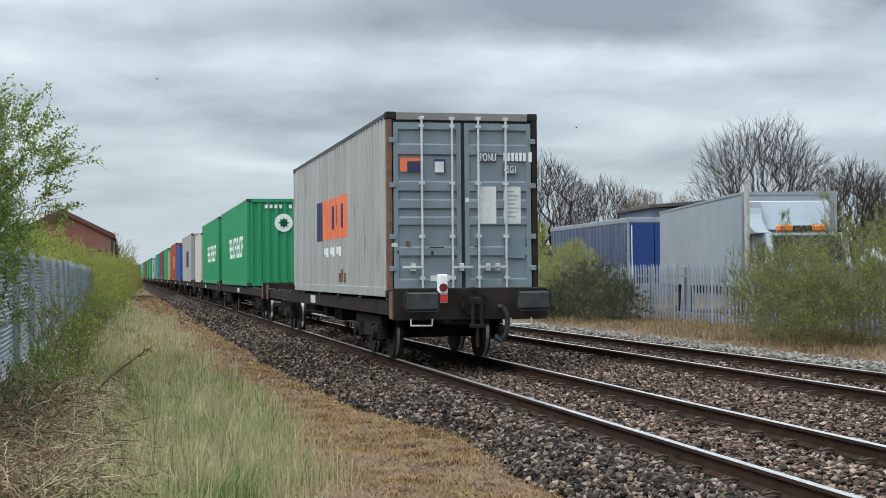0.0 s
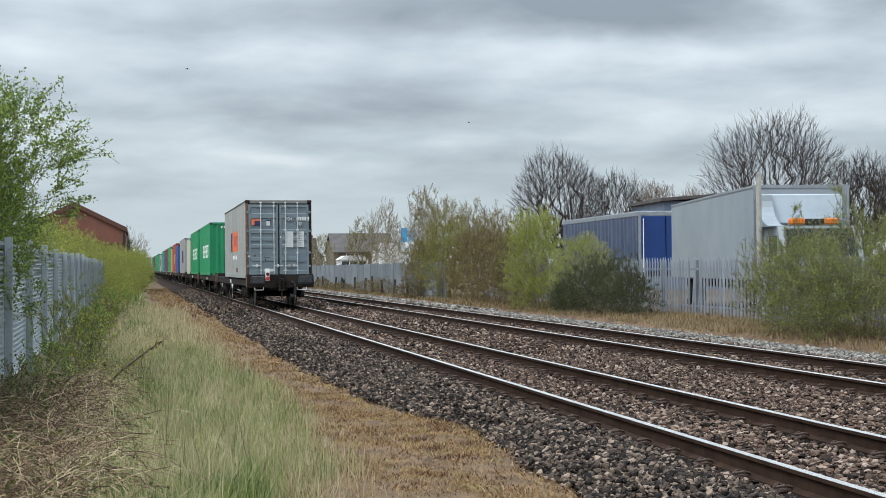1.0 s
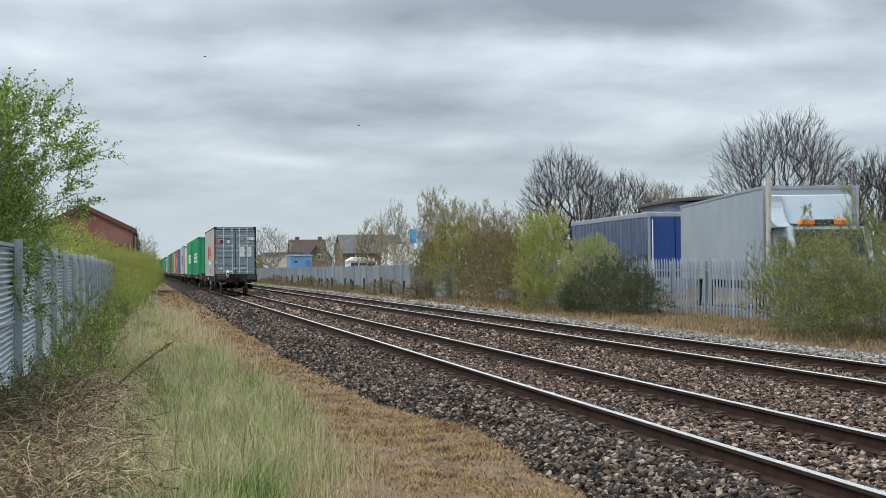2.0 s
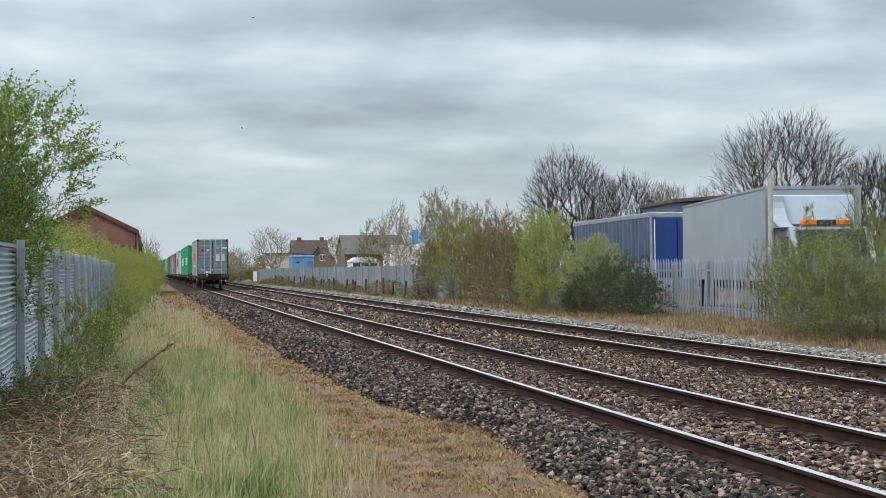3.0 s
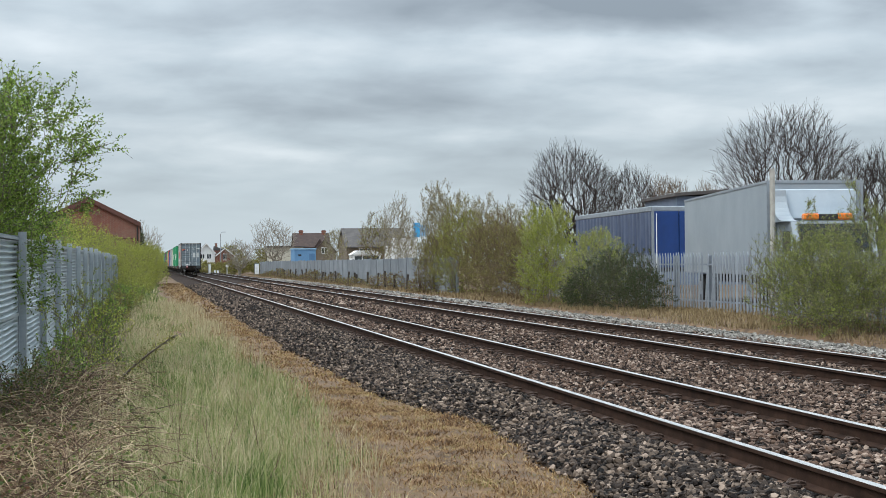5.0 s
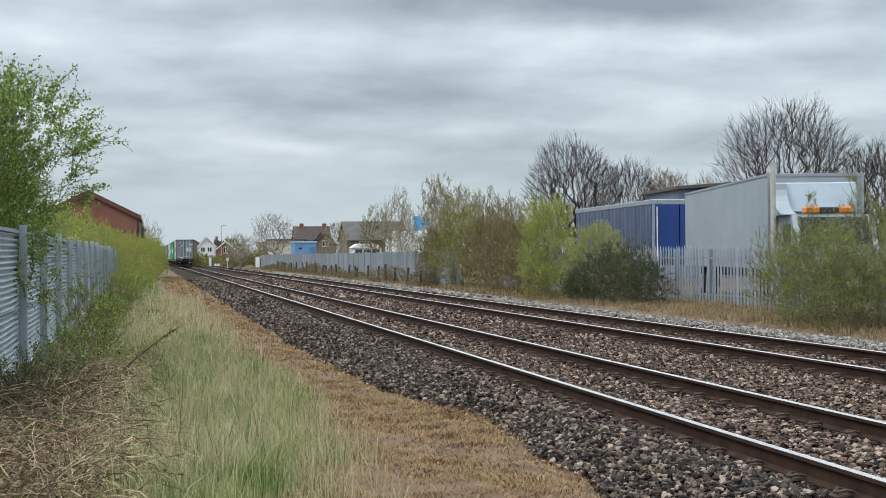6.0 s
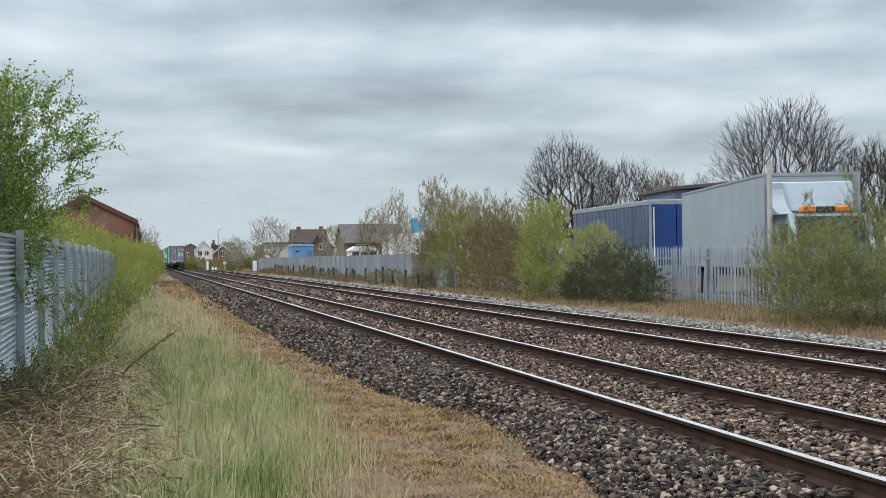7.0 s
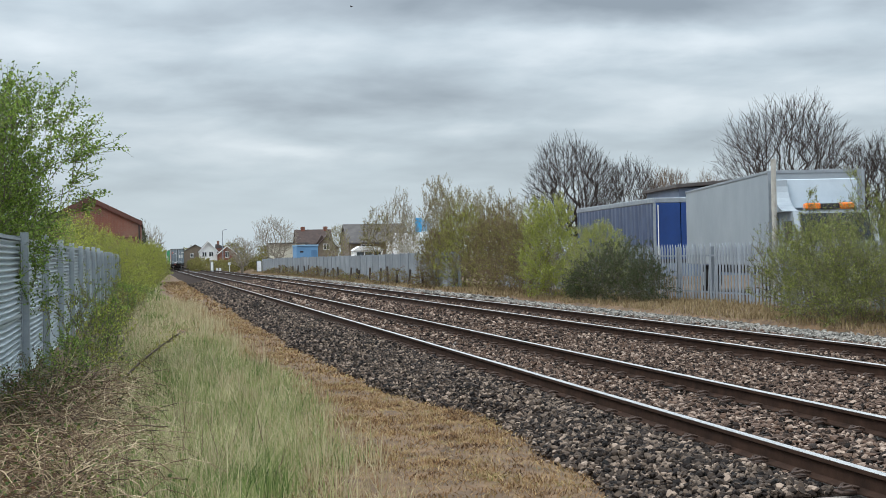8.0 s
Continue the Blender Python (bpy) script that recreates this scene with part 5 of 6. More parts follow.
# ---- sleepers and clips ----
def build_sleepers(track):
    bm = boxes([(-1.25, 1.25, -0.14, 0.14, -0.42, -0.205)], 0.02)
    me = mesh_of("sleeper", bm, M_SLEEPER)
    bm = bmesh.new()
    pts = [(-0.02, -0.075, -0.13), (0.03, -0.06, -0.115), (0.075, -0.02, -0.135), (0.08, 0.03, -0.125), (0.03, 0.07, -0.11), (-0.02, 0.06, -0.125)]
    for a, b in zip(pts, pts[1:]):
        rod(bm, a, b, 0.013, n=5)
    box(bm, -0.01, 0.10, -0.06, 0.06, -0.165, -0.14, 0.01)
    clip = mesh_of("rail_clip", bm, M_CLIP)
    for i in range(105):
        y = 4.28 + 0.68 * i
        s = part("sleeper", me, None, track)
        s.location = (bend(y), y, 0)
        if i < 62:
            for r in (-0.7525, 0.7525):
                for k in (-1, 1):
                    c = part("rail_clip", clip, None, s)
                    c.location = (r + k * 0.07, 0, 0)
                    c.rotation_euler = (0, 0, 0 if k > 0 else math.pi)


# ---- fences ----
def build_metal_fence():
    f = thing("corrugated_fence", "galvanised fence of horizontally corrugated sheets on steel posts", "fence", pose(-1.8, 0, 0))
    zs, top, p = [], 1.82, 0.076
    n = 26 * 6
    prof = [(0.034 * math.cos(2 * math.pi * k / 6), -0.15 + (top + 0.15) * k / n) for k in range(n + 1)]
    rng = np.random.default_rng(4)
    post = mesh_of("post", boxes([(0.02, 0.11, -0.05, 0.05, -0.45, 1.9), (0.0, 0.02, -0.07, 0.07, -0.45, 1.9)], 0.006), M_GALV)
    y = 12.55
    while y < 82:
        o = part("post", post, None, f)
        o.location, o.rotation_euler = (0, y, rng.normal(0, 0.015)), (0, rng.normal(0, 0.006), 0)
        sag = rng.uniform(0.015, 0.05)
        ys = [y + 4.05 * k / 5 for k in range(6)]
        V = [(dx - 0.03 + t, yy, z - sag * math.sin(math.pi * k / 5) * (0.3 + 0.7 * (1.9 - z) / 2) + 0.004 * rng.normal()) for t in (0, -0.004) for k, yy in enumerate(ys) for dx, z in prof]
        m = n + 1
        q = 6 * m
        F = [(k * m + j, (k + 1) * m + j, (k + 1) * m + j + 1, k * m + j + 1) for k in range(5) for j in range(n)]
        F += [(q + k * m + j, q + k * m + j + 1, q + (k + 1) * m + j + 1, q + (k + 1) * m + j) for k in range(5) for j in range(n)]
        if y + 4.05 < 83:
            part("corrugated_sheet", raw_mesh("corrugated_sheet", V, F, M_SHEET, True), None, f)
            for z in (0.72, 1.78):
                part("sheet_rail", boxes([(-0.015, 0.018, y + 0.04, y + 4.0, z - 0.02, z + 0.02)]), M_GALV, f)
        y += 4.05


M_SHEET = mat("weathered_galvanised_sheet", (0.30, 0.35, 0.37), (0.48, 0.53, 0.56), 1.5, 0.45, 0.35, 0.05, 30, vary=0.08, c3=(0.25, 0.27, 0.27), stain=0.15)
M_PALE = mat("galvanised_pale", (0.22, 0.25, 0.285), (0.34, 0.37, 0.41), 2.0, 0.55, 0.4, 0.05, 30, vary=0.14, c3=(0.22, 0.24, 0.25), stain=0.2)
M_PANEL = mat("weathered_grey_fence_panel", (0.135, 0.155, 0.175), (0.225, 0.245, 0.265), 0.9, 0.7, 0.1, 0.08, 20, vary=0.12, c3=(0.17, 0.15, 0.13), stain=0.25)
M_STAKE = mat("dark_timber_stake", (0.03, 0.025, 0.02), (0.07, 0.055, 0.045), 5, 0.9)


def build_palisade():
    f = thing("palisade_fence", "galvanised steel palisade fence with pointed pales", "fence", pose(16.4, 0, -0.12))
    bm = bmesh.new()
    pts = [(-0.06, 0), (0.06, 0), (0.06, 1.62), (0.03, 1.70), (0.0, 1.77), (-0.03, 1.70), (-0.06, 1.62)]
    a = [bm.verts.new((-0.012 if i in (3, 4, 5) else 0.0, y, z)) for i, (y, z) in enumerate(pts)]
    b = [bm.verts.new((v.co.x + 0.014, v.co.y, v.co.z)) for v in a]
    bm.faces.new(a[::-1]), bm.faces.new(b)
    for i in range(7):
        bm.faces.new((a[i], a[(i + 1) % 7], b[(i + 1) % 7], b[i]))
    bmesh.ops.recalc_face_normals(bm, faces=bm.faces)
    me = mesh_of("pale", bm, M_PALE)
    rng = np.random.default_rng(6)
    y, i = 26.0, 0
    while y < 66:
        o = part("pale", me, None, f)
        lean = rng.normal(0, 0.008)
        if 39.0 < y < 40.1 and i % 2:
            lean = 0.12 + rng.uniform(0, 0.1)
        o.location, o.rotation_euler = (-0.03, y, rng.normal(0, 0.012)), (lean, 0, rng.normal(0, 0.05))
        y += 0.235
        i += 1
    for y in np.arange(26, 67, 2.75):
        part("post", boxes([(0.04, 0.14, y - 0.05, y + 0.05, -0.2, 1.68)], 0.008), M_PALE, f)
        for z in (0.3, 1.4):
            part("rail", boxes([(-0.01, 0.04, y + 0.05, y + 2.7, z - 0.025, z + 0.025)]), M_PALE, f)
    # plain panel fence further along the line
    f = thing("panel_fence", "long weathered grey panel fence along the yard", "fence", pose(14.7, 0, -0.12))
    y = 67.0
    rng = np.random.default_rng(2)
    while y < 190:
        h = 1.74 + rng.normal(0, 0.02)
        bm = boxes([(0, 0.05, y + 0.03, y + 2.72, -0.1, h)], 0.006)
        part("panel", bm, M_PANEL, f)
        part("post", boxes([(-0.03, 0.08, y - 0.04, y + 0.03, -0.2, h + 0.05)]), M_PANEL, f)
        y += 2.75
    for i in range(24):
        yy = 74 + 3.7 * i + rng.uniform(-0.8, 0.8)
        s = thing("timber_stake", "old dark timber stake leaning before the panel fence", "stake", pose(14.2 + rng.uniform(-0.2, 0.2), yy, -0.2, rng.normal(0, 5), rng.normal(0, 5), 0), "old stakes", data=mesh_of("timber_stake", boxes([(-0.06, 0.06, -0.07, 0.07, -0.1, 0.8 + rng.uniform(0, 0.35))], 0.015), M_STAKE))


# ---- vehicles in the yard ----
M_BOX = mat("pale_grey_lorry_body", (0.225, 0.26, 0.29), (0.295, 0.33, 0.36), 0.6, 0.5, 0, 0.03, 15, c3=(0.3, 0.33, 0.34), stain=0.15)
M_TRIM = mat("grey_aluminium_trim", (0.22, 0.25, 0.28), (0.32, 0.35, 0.38), 3, 0.5, 0.4)
M_CURTAIN = mat("blue_trailer_curtain", (0.040, 0.056, 0.105), (0.075, 0.10, 0.165), 1.0, 0.45, 0, 0.05, 20, c3=(0.12, 0.16, 0.25), stain=0.15)
M_NAVY = mat("navy_trailer_door", (0.003, 0.030, 0.14), (0.005, 0.042, 0.19), 1.5, 0.4, 0, 0.03)
M_FAIRING = mat("white_glass_fibre", (0.42, 0.49, 0.55), (0.52, 0.59, 0.65), 1.5, 0.35, 0, 0.02)
M_AMBER = mat("amber_beacon_lens", (0.75, 0.16, 0.01), (0.85, 0.22, 0.02), 9, 0.25, 0, 0.05)
M_POST = mat("pale_timber_post", (0.3, 0.29, 0.26), (0.45, 0.43, 0.39), 4, 0.9, bump=0.2)
M_GLASS = mat("dark_window_glass", (0.02, 0.025, 0.03), (0.04, 0.05, 0.055), 2, 0.12, 0, 0)


def build_lorry():
    t = thing("box_lorry", "pale grey box lorry with white fairing and amber light bar", "lorry", pose(18.1, 39.2, -0.12, 0, 0, -11.2))
    W, L, H0, H = 2.85, 13.6, 1.05, 3.87
    body = part("body", boxes([(0, W, 0, L, H0, H)], 0.03), M_BOX, t)
    part("roof_trim", boxes([(-0.02, 0.05, -0.02, L, H - 0.05, H + 0.03), (W - 0.05, W + 0.02, -0.02, L, H - 0.05, H + 0.03), (0.05, W - 0.05, -0.02, 0.05, H - 0.07, H + 0.03)], 0.006), M_TRIM, body)
    part("corner_trim", boxes([(-0.02, 0.07, -0.03, 0.06, H0, H - 0.05), (W - 0.07, W + 0.02, -0.03, 0.06, H0, H - 0.05)], 0.01), M_TRIM, body)
    part("chassis", boxes([(0.6, W - 0.6, -2.2, L - 0.3, 0.75, 1.0)]), M_DARK, t)
    # cab with sloping windscreen
    bm = extrude_profile([(-2.3, 0.5), (-0.15, 0.5), (-0.15, 2.62), (-1.75, 2.62), (-2.2, 1.7)], [0.25, W - 0.25])
    for v in bm.verts:
        v.co = Vector((v.co.y, v.co.x, v.co.z))
    bmesh.ops.recalc_face_normals(bm, faces=bm.faces)
    cab = part("cab", bm, M_BOX, t, "white lorry cab")
    part("windscreen", extrude_windscreen(W), M_GLASS, cab)
    for x in (0.24, W - 0.245):
        part("side_window", boxes([(x, x + 0.006, -1.7, -0.8, 1.65, 2.35)]), M_GLASS, cab)
    # curved fairing rising to the body
    pts = [(-1.6, 2.62)]
    for k in range(9):
        a = k / 8 * math.pi / 2
        pts.append((-1.6 + 1.4 * math.sin(a) * 0.98, 2.64 + 0.95 * (1 - math.cos(a))))
    pts += [(-0.1, 3.6), (-0.1, 2.62)]
    bm = extrude_profile(pts, [0.06, 0.5])
    for v in bm.verts:
        v.co = Vector((v.co.y, v.co.x, v.co.z))
    bmesh.ops.recalc_face_normals(bm, faces=bm.faces)
    part("roof_fairing", bm, M_BOX, cab)
    part("front_bulkhead", boxes([(0.12, W - 0.22, -0.09, -0.03, 2.75, H - 0.25)], 0.02), M_FAIRING, body, "white front bulkhead")
    bar = part("light_bar", boxes([(1.05, 1.6, -1.78, -1.5, 2.66, 2.83)], 0.02), M_DARK, cab, "amber and black light bar")
    for x in (0.62, 1.6):
        part("beacon", boxes([(x, x + 0.43, -1.8, -1.48, 2.66, 2.85)], 0.04), M_AMBER, bar, "amber beacon")
    part("beacon_foot", boxes([(0.6, 2.05, -1.72, -1.56, 2.61, 2.67)]), M_TRIM, bar)
    for s, y in ((0, -1.3), (1, -1.3), (0, 9.6), (1, 9.6), (0, 11.0), (1, 11.0)):
        bm = bmesh.new()
        x = 0.12 if s == 0 else W - 0.42
        rod(bm, (x, y, 0.5), (x + 0.3, y, 0.5), 0.5, n=20)
        wl = part("wheel", bm, M_DARK, t)
        bm = bmesh.new()
        rod(bm, (x - 0.01, y, 0.5), (x + 0.31, y, 0.5), 0.26, n=14)
        part("rim", bm, M_TRIM, wl)
    bm = bmesh.new()
    rod(bm, (0, 0, -0.2), (0, 0, 4.15), 0.085, 0.075, 10)
    p = thing("timber_pole", "pale weathered pole beside the lorry", "pole", pose(17.75, 38.1, -0.1), data=mesh_of("timber_pole", bm, M_POST))


def extrude_windscreen(W):
    bm = bmesh.new()
    a = [bm.verts.new(c) for c in ((0.4, -2.20, 1.75), (W - 0.4, -2.20, 1.75), (W - 0.45, -1.80, 2.55), (0.45, -1.80, 2.55))]
    bm.faces.new(a)
    bmesh.ops.solidify(bm, geom=bm.faces[:], thickness=0.03)
    return bm


def build_trailer():
    t = thing("curtain_trailer", "blue curtain-sided lorry trailer with navy rear doors", "trailer", pose(23.28, 63.0, -0.12, 0, 0, -2.7))
    W, L, H0, H = 2.55, 14.3, 1.2, 4.1
    part("deck", boxes([(0, W, 0, L, 1.0, 1.2)], 0.02), M_DARK, t)
    for s in (0, 1):
        V, n = [], 160
        for i in range(n + 1):
            y = 0.12 + (L - 0.2) * i / n
            d = 0.05 * math.sin(i * 0.83 + 0.6 * math.sin(i * 0.21)) + 0.03 * math.sin(i * 0.37 + 1) + 0.02 * math.sin(i * 1.9)
            for k in range(5):
                z = H0 + (H - 0.25 - H0) * k / 4
                V.append(((-0.02 - d * (0.3 + 0.7 * (1 - k / 4))) if s == 0 else W + 0.02 + d, y + 0.02 * k, z))
        off = len(V)
        V += [(x + (0.02 if s == 0 else -0.02), y, z) for x, y, z in V]
        F = [(i * 5 + k, i * 5 + k + 1, (i + 1) * 5 + k + 1, (i + 1) * 5 + k) for i in range(n) for k in range(4)]
        F += [tuple(off + v for v in f[::-1]) for f in F]
        part("side_curtain", raw_mesh("side_curtain", V, F, M_CURTAIN, True), None, t, "creased blue side curtain")
    part("roof", boxes([(-0.04, W + 0.04, 0, L, H - 0.25, H)], 0.03), M_TRIM, t)
    for x in (0.04, W / 2 + 0.02):
        part("rear_door", boxes([(x, x + W / 2 - 0.06, -0.05, 0.0, H0, H - 0.25)], 0.01), M_NAVY, t)
    for x in (-0.04, W - 0.06):
        part("corner_post", boxes([(x, x + 0.1, -0.06, 0.1, 1.0, H - 0.02)], 0.01), M_TRIM, t)
    bm = bmesh.new()
    rod(bm, (0.16, -0.08, H0), (0.16, -0.08, H - 0.35), 0.025, n=8)
    part("lock_rod", bm, M_WHITE, t)
    for y in (9.5, 10.8, 12.1):
        for x in (0.05, W - 0.4):
            bm = bmesh.new()
            rod(bm, (x, y, 0.5), (x + 0.35, y, 0.5), 0.5, n=18)
            part("wheel", bm, M_DARK, t)
    part("landing_leg", boxes([(0.5, 0.62, 2.6, 2.75, 0, 1.0), (W - 0.62, W - 0.5, 2.6, 2.75, 0, 1.0)]), M_DARK, t)
    # metal shed behind
    s = thing("metal_shed", "blue-grey metal shed with a dark low roof", "shed", pose(31.9, 82, 0, 0, 0, -6))
    part("wall", boxes([(0, 9, 0, 8, -0.2, 5.35)]), M_SHEDWALL, s)
    bm = bmesh.new()
    box(bm, -0.25, 9.3, -0.3, 8.3, 5.35, 5.57, 0.02)
    for v in bm.verts:
        v.co.z += 0.07 * v.co.x
    part("roof", bm, M_SLATE, s)


M_SHEDWALL = mat("blue_grey_cladding", (0.10, 0.14, 0.21), (0.15, 0.19, 0.27), 1.0, 0.6, 0, 0.05)
M_SLATE = mat("dark_roof_slate", (0.05, 0.045, 0.045), (0.10, 0.09, 0.085), 1.5, 0.8, 0, 0.2)
M_RENDER = mat("cream_render", (0.5, 0.47, 0.38), (0.62, 0.59, 0.5), 0.8, 0.9, 0, 0.1)
M_CABIN = mat("blue_cabin_paint", (0.09, 0.21, 0.38), (0.14, 0.29, 0.48), 1.0, 0.6, 0, 0.03)
M_CYAN = mat("bright_blue_sign", (0.03, 0.30, 0.62), (0.05, 0.38, 0.7), 1.0, 0.5, 0, 0)
M_HOUSE = mat("yellow_grey_brick", (0.12, 0.092, 0.066), (0.19, 0.15, 0.11), 2, 0.9, 0, 0.2)


def brick_mat():
    mt = bpy.data.materials.new("red_brick")
    mt.use_nodes = True
    nt = mt.node_tree
    N, L = nt.nodes.new, nt.links.new
    b = nt.nodes["Principled BSDF"]
    tc, mp, br, no = N("ShaderNodeTexCoord"), N("ShaderNodeMapping"), N("ShaderNodeTexBrick"), N("ShaderNodeTexNoise")
    mp.inputs["Rotation"].default_value = (radians(90), 0, 0)
    L(tc.outputs["Object"], mp.inputs[0])
    L(mp.outputs[0], br.inputs["Vector"])
    br.inputs["Scale"].default_value = 1.0
    br.inputs["Brick Width"].default_value, br.inputs["Row Height"].default_value, br.inputs["Mortar Size"].default_value = 0.225, 0.075, 0.008
    br.inputs["Color1"].default_value, br.inputs["Color2"].default_value, br.inputs["Mortar"].default_value = (0.21, 0.062, 0.038, 1), (0.15, 0.045, 0.03, 1), (0.26, 0.2, 0.16, 1)
    no.inputs["Scale"].default_value, no.inputs["Detail"].default_value = 0.9, 6
    L(tc.outputs["Object"], no.inputs["Vector"])
    hs, r = N("ShaderNodeHueSaturation"), N("ShaderNodeMapRange")
    L(no.outputs[0], r.inputs["Value"])
    r.inputs["To Min"].default_value, r.inputs["To Max"].default_value = 0.6, 1.4
    L(r.outputs[0], hs.inputs["Value"])
    L(br.outputs["Color"], hs.inputs["Color"])
    L(hs.outputs[0], b.inputs["Base Color"])
    b.inputs["Roughness"].default_value = 0.9
    return mt


M_BRICK = brick_mat()


def gable_house(name, label, m, w, d, eave, ridge, wall, roof, windows=(), barge=None, chimney=None, over=0.2):
    """House with its gable in the x-z plane at y = 0 and the ridge along y. windows: (x, z, width, height) on the gable."""
    t = thing(name, label, "house", m)
    bm = extrude_profile([(-w / 2, -0.3), (w / 2, -0.3), (w / 2, eave), (0, ridge), (-w / 2, eave)], [0, d])
    part("wall", bm, wall, t)
    k = (ridge - eave) / (w / 2)
    for s in (-1, 1):
        pts = [(0, ridge + 0.02), (0, ridge + 0.2), (s * (w / 2 + over), eave - k * over + 0.2), (s * (w / 2 + over), eave - k * over + 0.02)]
        part("roof_slope", extrude_profile(pts, [-over, d + over]), roof, t)
        if barge:
            pts = [(0, ridge - 0.12), (0, ridge + 0.24), (s * (w / 2 + over), eave - k * over + 0.24), (s * (w / 2 + over), eave - k * over - 0.1)]
            part("bargeboard", extrude_profile(pts, [-over - 0.06, -over]), barge, t)
    for x, z, ww, hh in windows:
        f = part("window", boxes([(x - ww / 2, x + ww / 2, -0.03, 0.02, z - hh / 2, z + hh / 2)]), M_WHITE, t)
        for q in (-1, 1):
            part("pane", boxes([(x + q * ww / 4 - ww * 0.19, x + q * ww / 4 + ww * 0.19, -0.045, -0.02, z - hh * 0.4, z + hh * 0.4)]), M_GLASS, f)
    if chimney:
        x, y, top = chimney
        part("chimney", boxes([(x - 0.35, x + 0.35, y - 0.35, y + 0.35, eave, top), (x - 0.4, x + 0.4, y - 0.4, y + 0.4, top - 0.2, top - 0.1)]), M_BRICK, t)
    return t


def build_buildings():
    b = gable_house("brick_building", "red brick gabled building with a dark roof edge", pose(-4.5, 110, 0), 7.6, 16, 4.42, 6.32, M_BRICK, M_SLATE, (), M_BRICKDARK, None, 0.12)
    part("drainpipe", boxes([(3.62, 3.72, -0.1, 0.0, -0.2, 4.3)]), M_DARK, b)
    part("string_course", boxes([(0.8, 3.6, -0.06, 0.0, 3.3, 3.42)]), M_BRICKDARK, b)

    def at(az, D):
        return D * math.tan(radians(az)), D
    x, y = at(2.27, 430)
    gable_house("white_gabled_house", "house with a white half-timbered gable and red brick wing", pose(x, y, 0), 5.2, 9, 4.6, 7.3, M_WHITE, M_SLATE, ((-1.2, 3.6, 1.3, 1.6), (0.8, 3.6, 1.3, 1.6)), M_WHITE, (3.0, 2.0, 7.6), 0.4)
    w = thing("brick_wing", "red brick wing beside the white gable", "house", pose(x + 4.2, y + 1, 0))
    part("wall", boxes([(-1.7, 1.7, 0, 7, -0.3, 5.4)]), M_BRICK, w)
    part("roof", extrude_profile([(-1.9, 5.4), (1.9, 5.4), (-1.7, 6.7)], [-0.2, 7.2]), M_SLATE, w)
    x, y = at(2.97, 427)
    gable_house("red_brick_house", "small red brick house with white bargeboards", pose(x + 0.3, y, 0), 5.6, 8, 3.6, 5.9, M_BRICK, M_SLATE, ((0, 3.4, 1.2, 2.0),), M_WHITE, None, 0.35)
    x, y = at(1.75, 440)
    gable_house("far_house", "distant brown house among trees", pose(x, y, 0), 7.0, 8, 4.6, 6.6, M_HOUSE, M_SLATE, ((-1, 3.4, 1, 1.2),))
    x, y = at(6.35, 230)
    t = gable_house("roof_house", "house with a steep brown tiled roof and chimneys", pose(x + 3.2, y, 0, 0, 0, 90), 5.6, 5.6, 3.9, 6.1, M_HOUSE, M_TILE, ())
    for k in (0.7, 4.4):
        part("chimney", boxes([(-0.35, 0.35, k - 0.3, k + 0.3, 5.5, 6.75), (-0.4, 0.4, k - 0.36, k + 0.36, 6.5, 6.6)]), M_BRICK, t)
    part("dormer", extrude_profile([(1.6, 4.0), (3.4, 4.0), (2.5, 5.3)], [-0.4, 2.0]), M_TILE, t).matrix_basis = pose(-2.9, 4.2, 0, 0, 0, -90)
    x, y = at(7.0, 226)
    gable_house("roof_house", "lower house wing with a brown tiled roof", pose(x, y, 0), 3.6, 7, 3.2, 5.0, M_HOUSE, M_TILE, ((0, 3.4, 1, 1),))
    x, y = at(8.6, 168)
    t = gable_house("yellow_brick_house", "yellow-brown brick house with a grey slate roof", pose(x + 4.6, y, 0, 0, 0, 90), 7, 7.2, 3.2, 5.35, M_HOUSE, M_SLATE, ())
    for k in (-1.9, 1.4):
        f = part("window", boxes([(-3.56, -3.48, 3.6 + k - 0.75, 3.6 + k + 0.75, 1.9, 3.1)]), M_WHITE, t)
        for q in range(3):
            part("pane", boxes([(-3.6, -3.54, 3.6 + k - 0.66 + 0.46 * q, 3.6 + k - 0.26 + 0.46 * q, 2.0, 3.0)]), M_GLASS, f)
    # low sheds, cabins and a caravan behind the panel fence
    x, y = at(5.45, 196)
    s = thing("cream_shed", "cream flat-roofed shed behind the panel fence", "shed", pose(x, y, 0))
    part("wall", boxes([(-2.3, 2.4, 0, 4, -0.2, 3.6)]), M_RENDER, s)
    part("roof", boxes([(-2.6, 2.8, -0.3, 4.3, 3.6, 3.8)]), M_SLATE, s)
    x, y = at(6.22, 178)
    s = thing("blue_cabin", "blue steel site cabin behind the panel fence", "cabin", pose(x, y, 0))
    part("body", boxes([(-1.35, 1.35, 0, 5, -0.2, 3.1)], 0.03), M_CABIN, s)
    part("roof_edge", boxes([(-1.42, 1.42, -0.08, 5.05, 3.1, 3.28)], 0.02), M_CYANPALE, s)
    part("door", boxes([(0.5, 1.2, -0.03, 0.0, 0.6, 2.6)]), M_CABINDARK, s)
    part("vent", boxes([(-0.9, -0.5, -0.04, 0.0, 2.3, 2.5)]), M_DARK, s)
    x, y = at(8.7, 140)
    s = thing("caravan", "white caravan with dark windows behind the panel fence", "caravan", pose(x, y, 0))
    part("body", boxes([(-1.5, 1.5, 0, 2.2, 0.4, 2.25)], 0.15), M_WHITE, s)
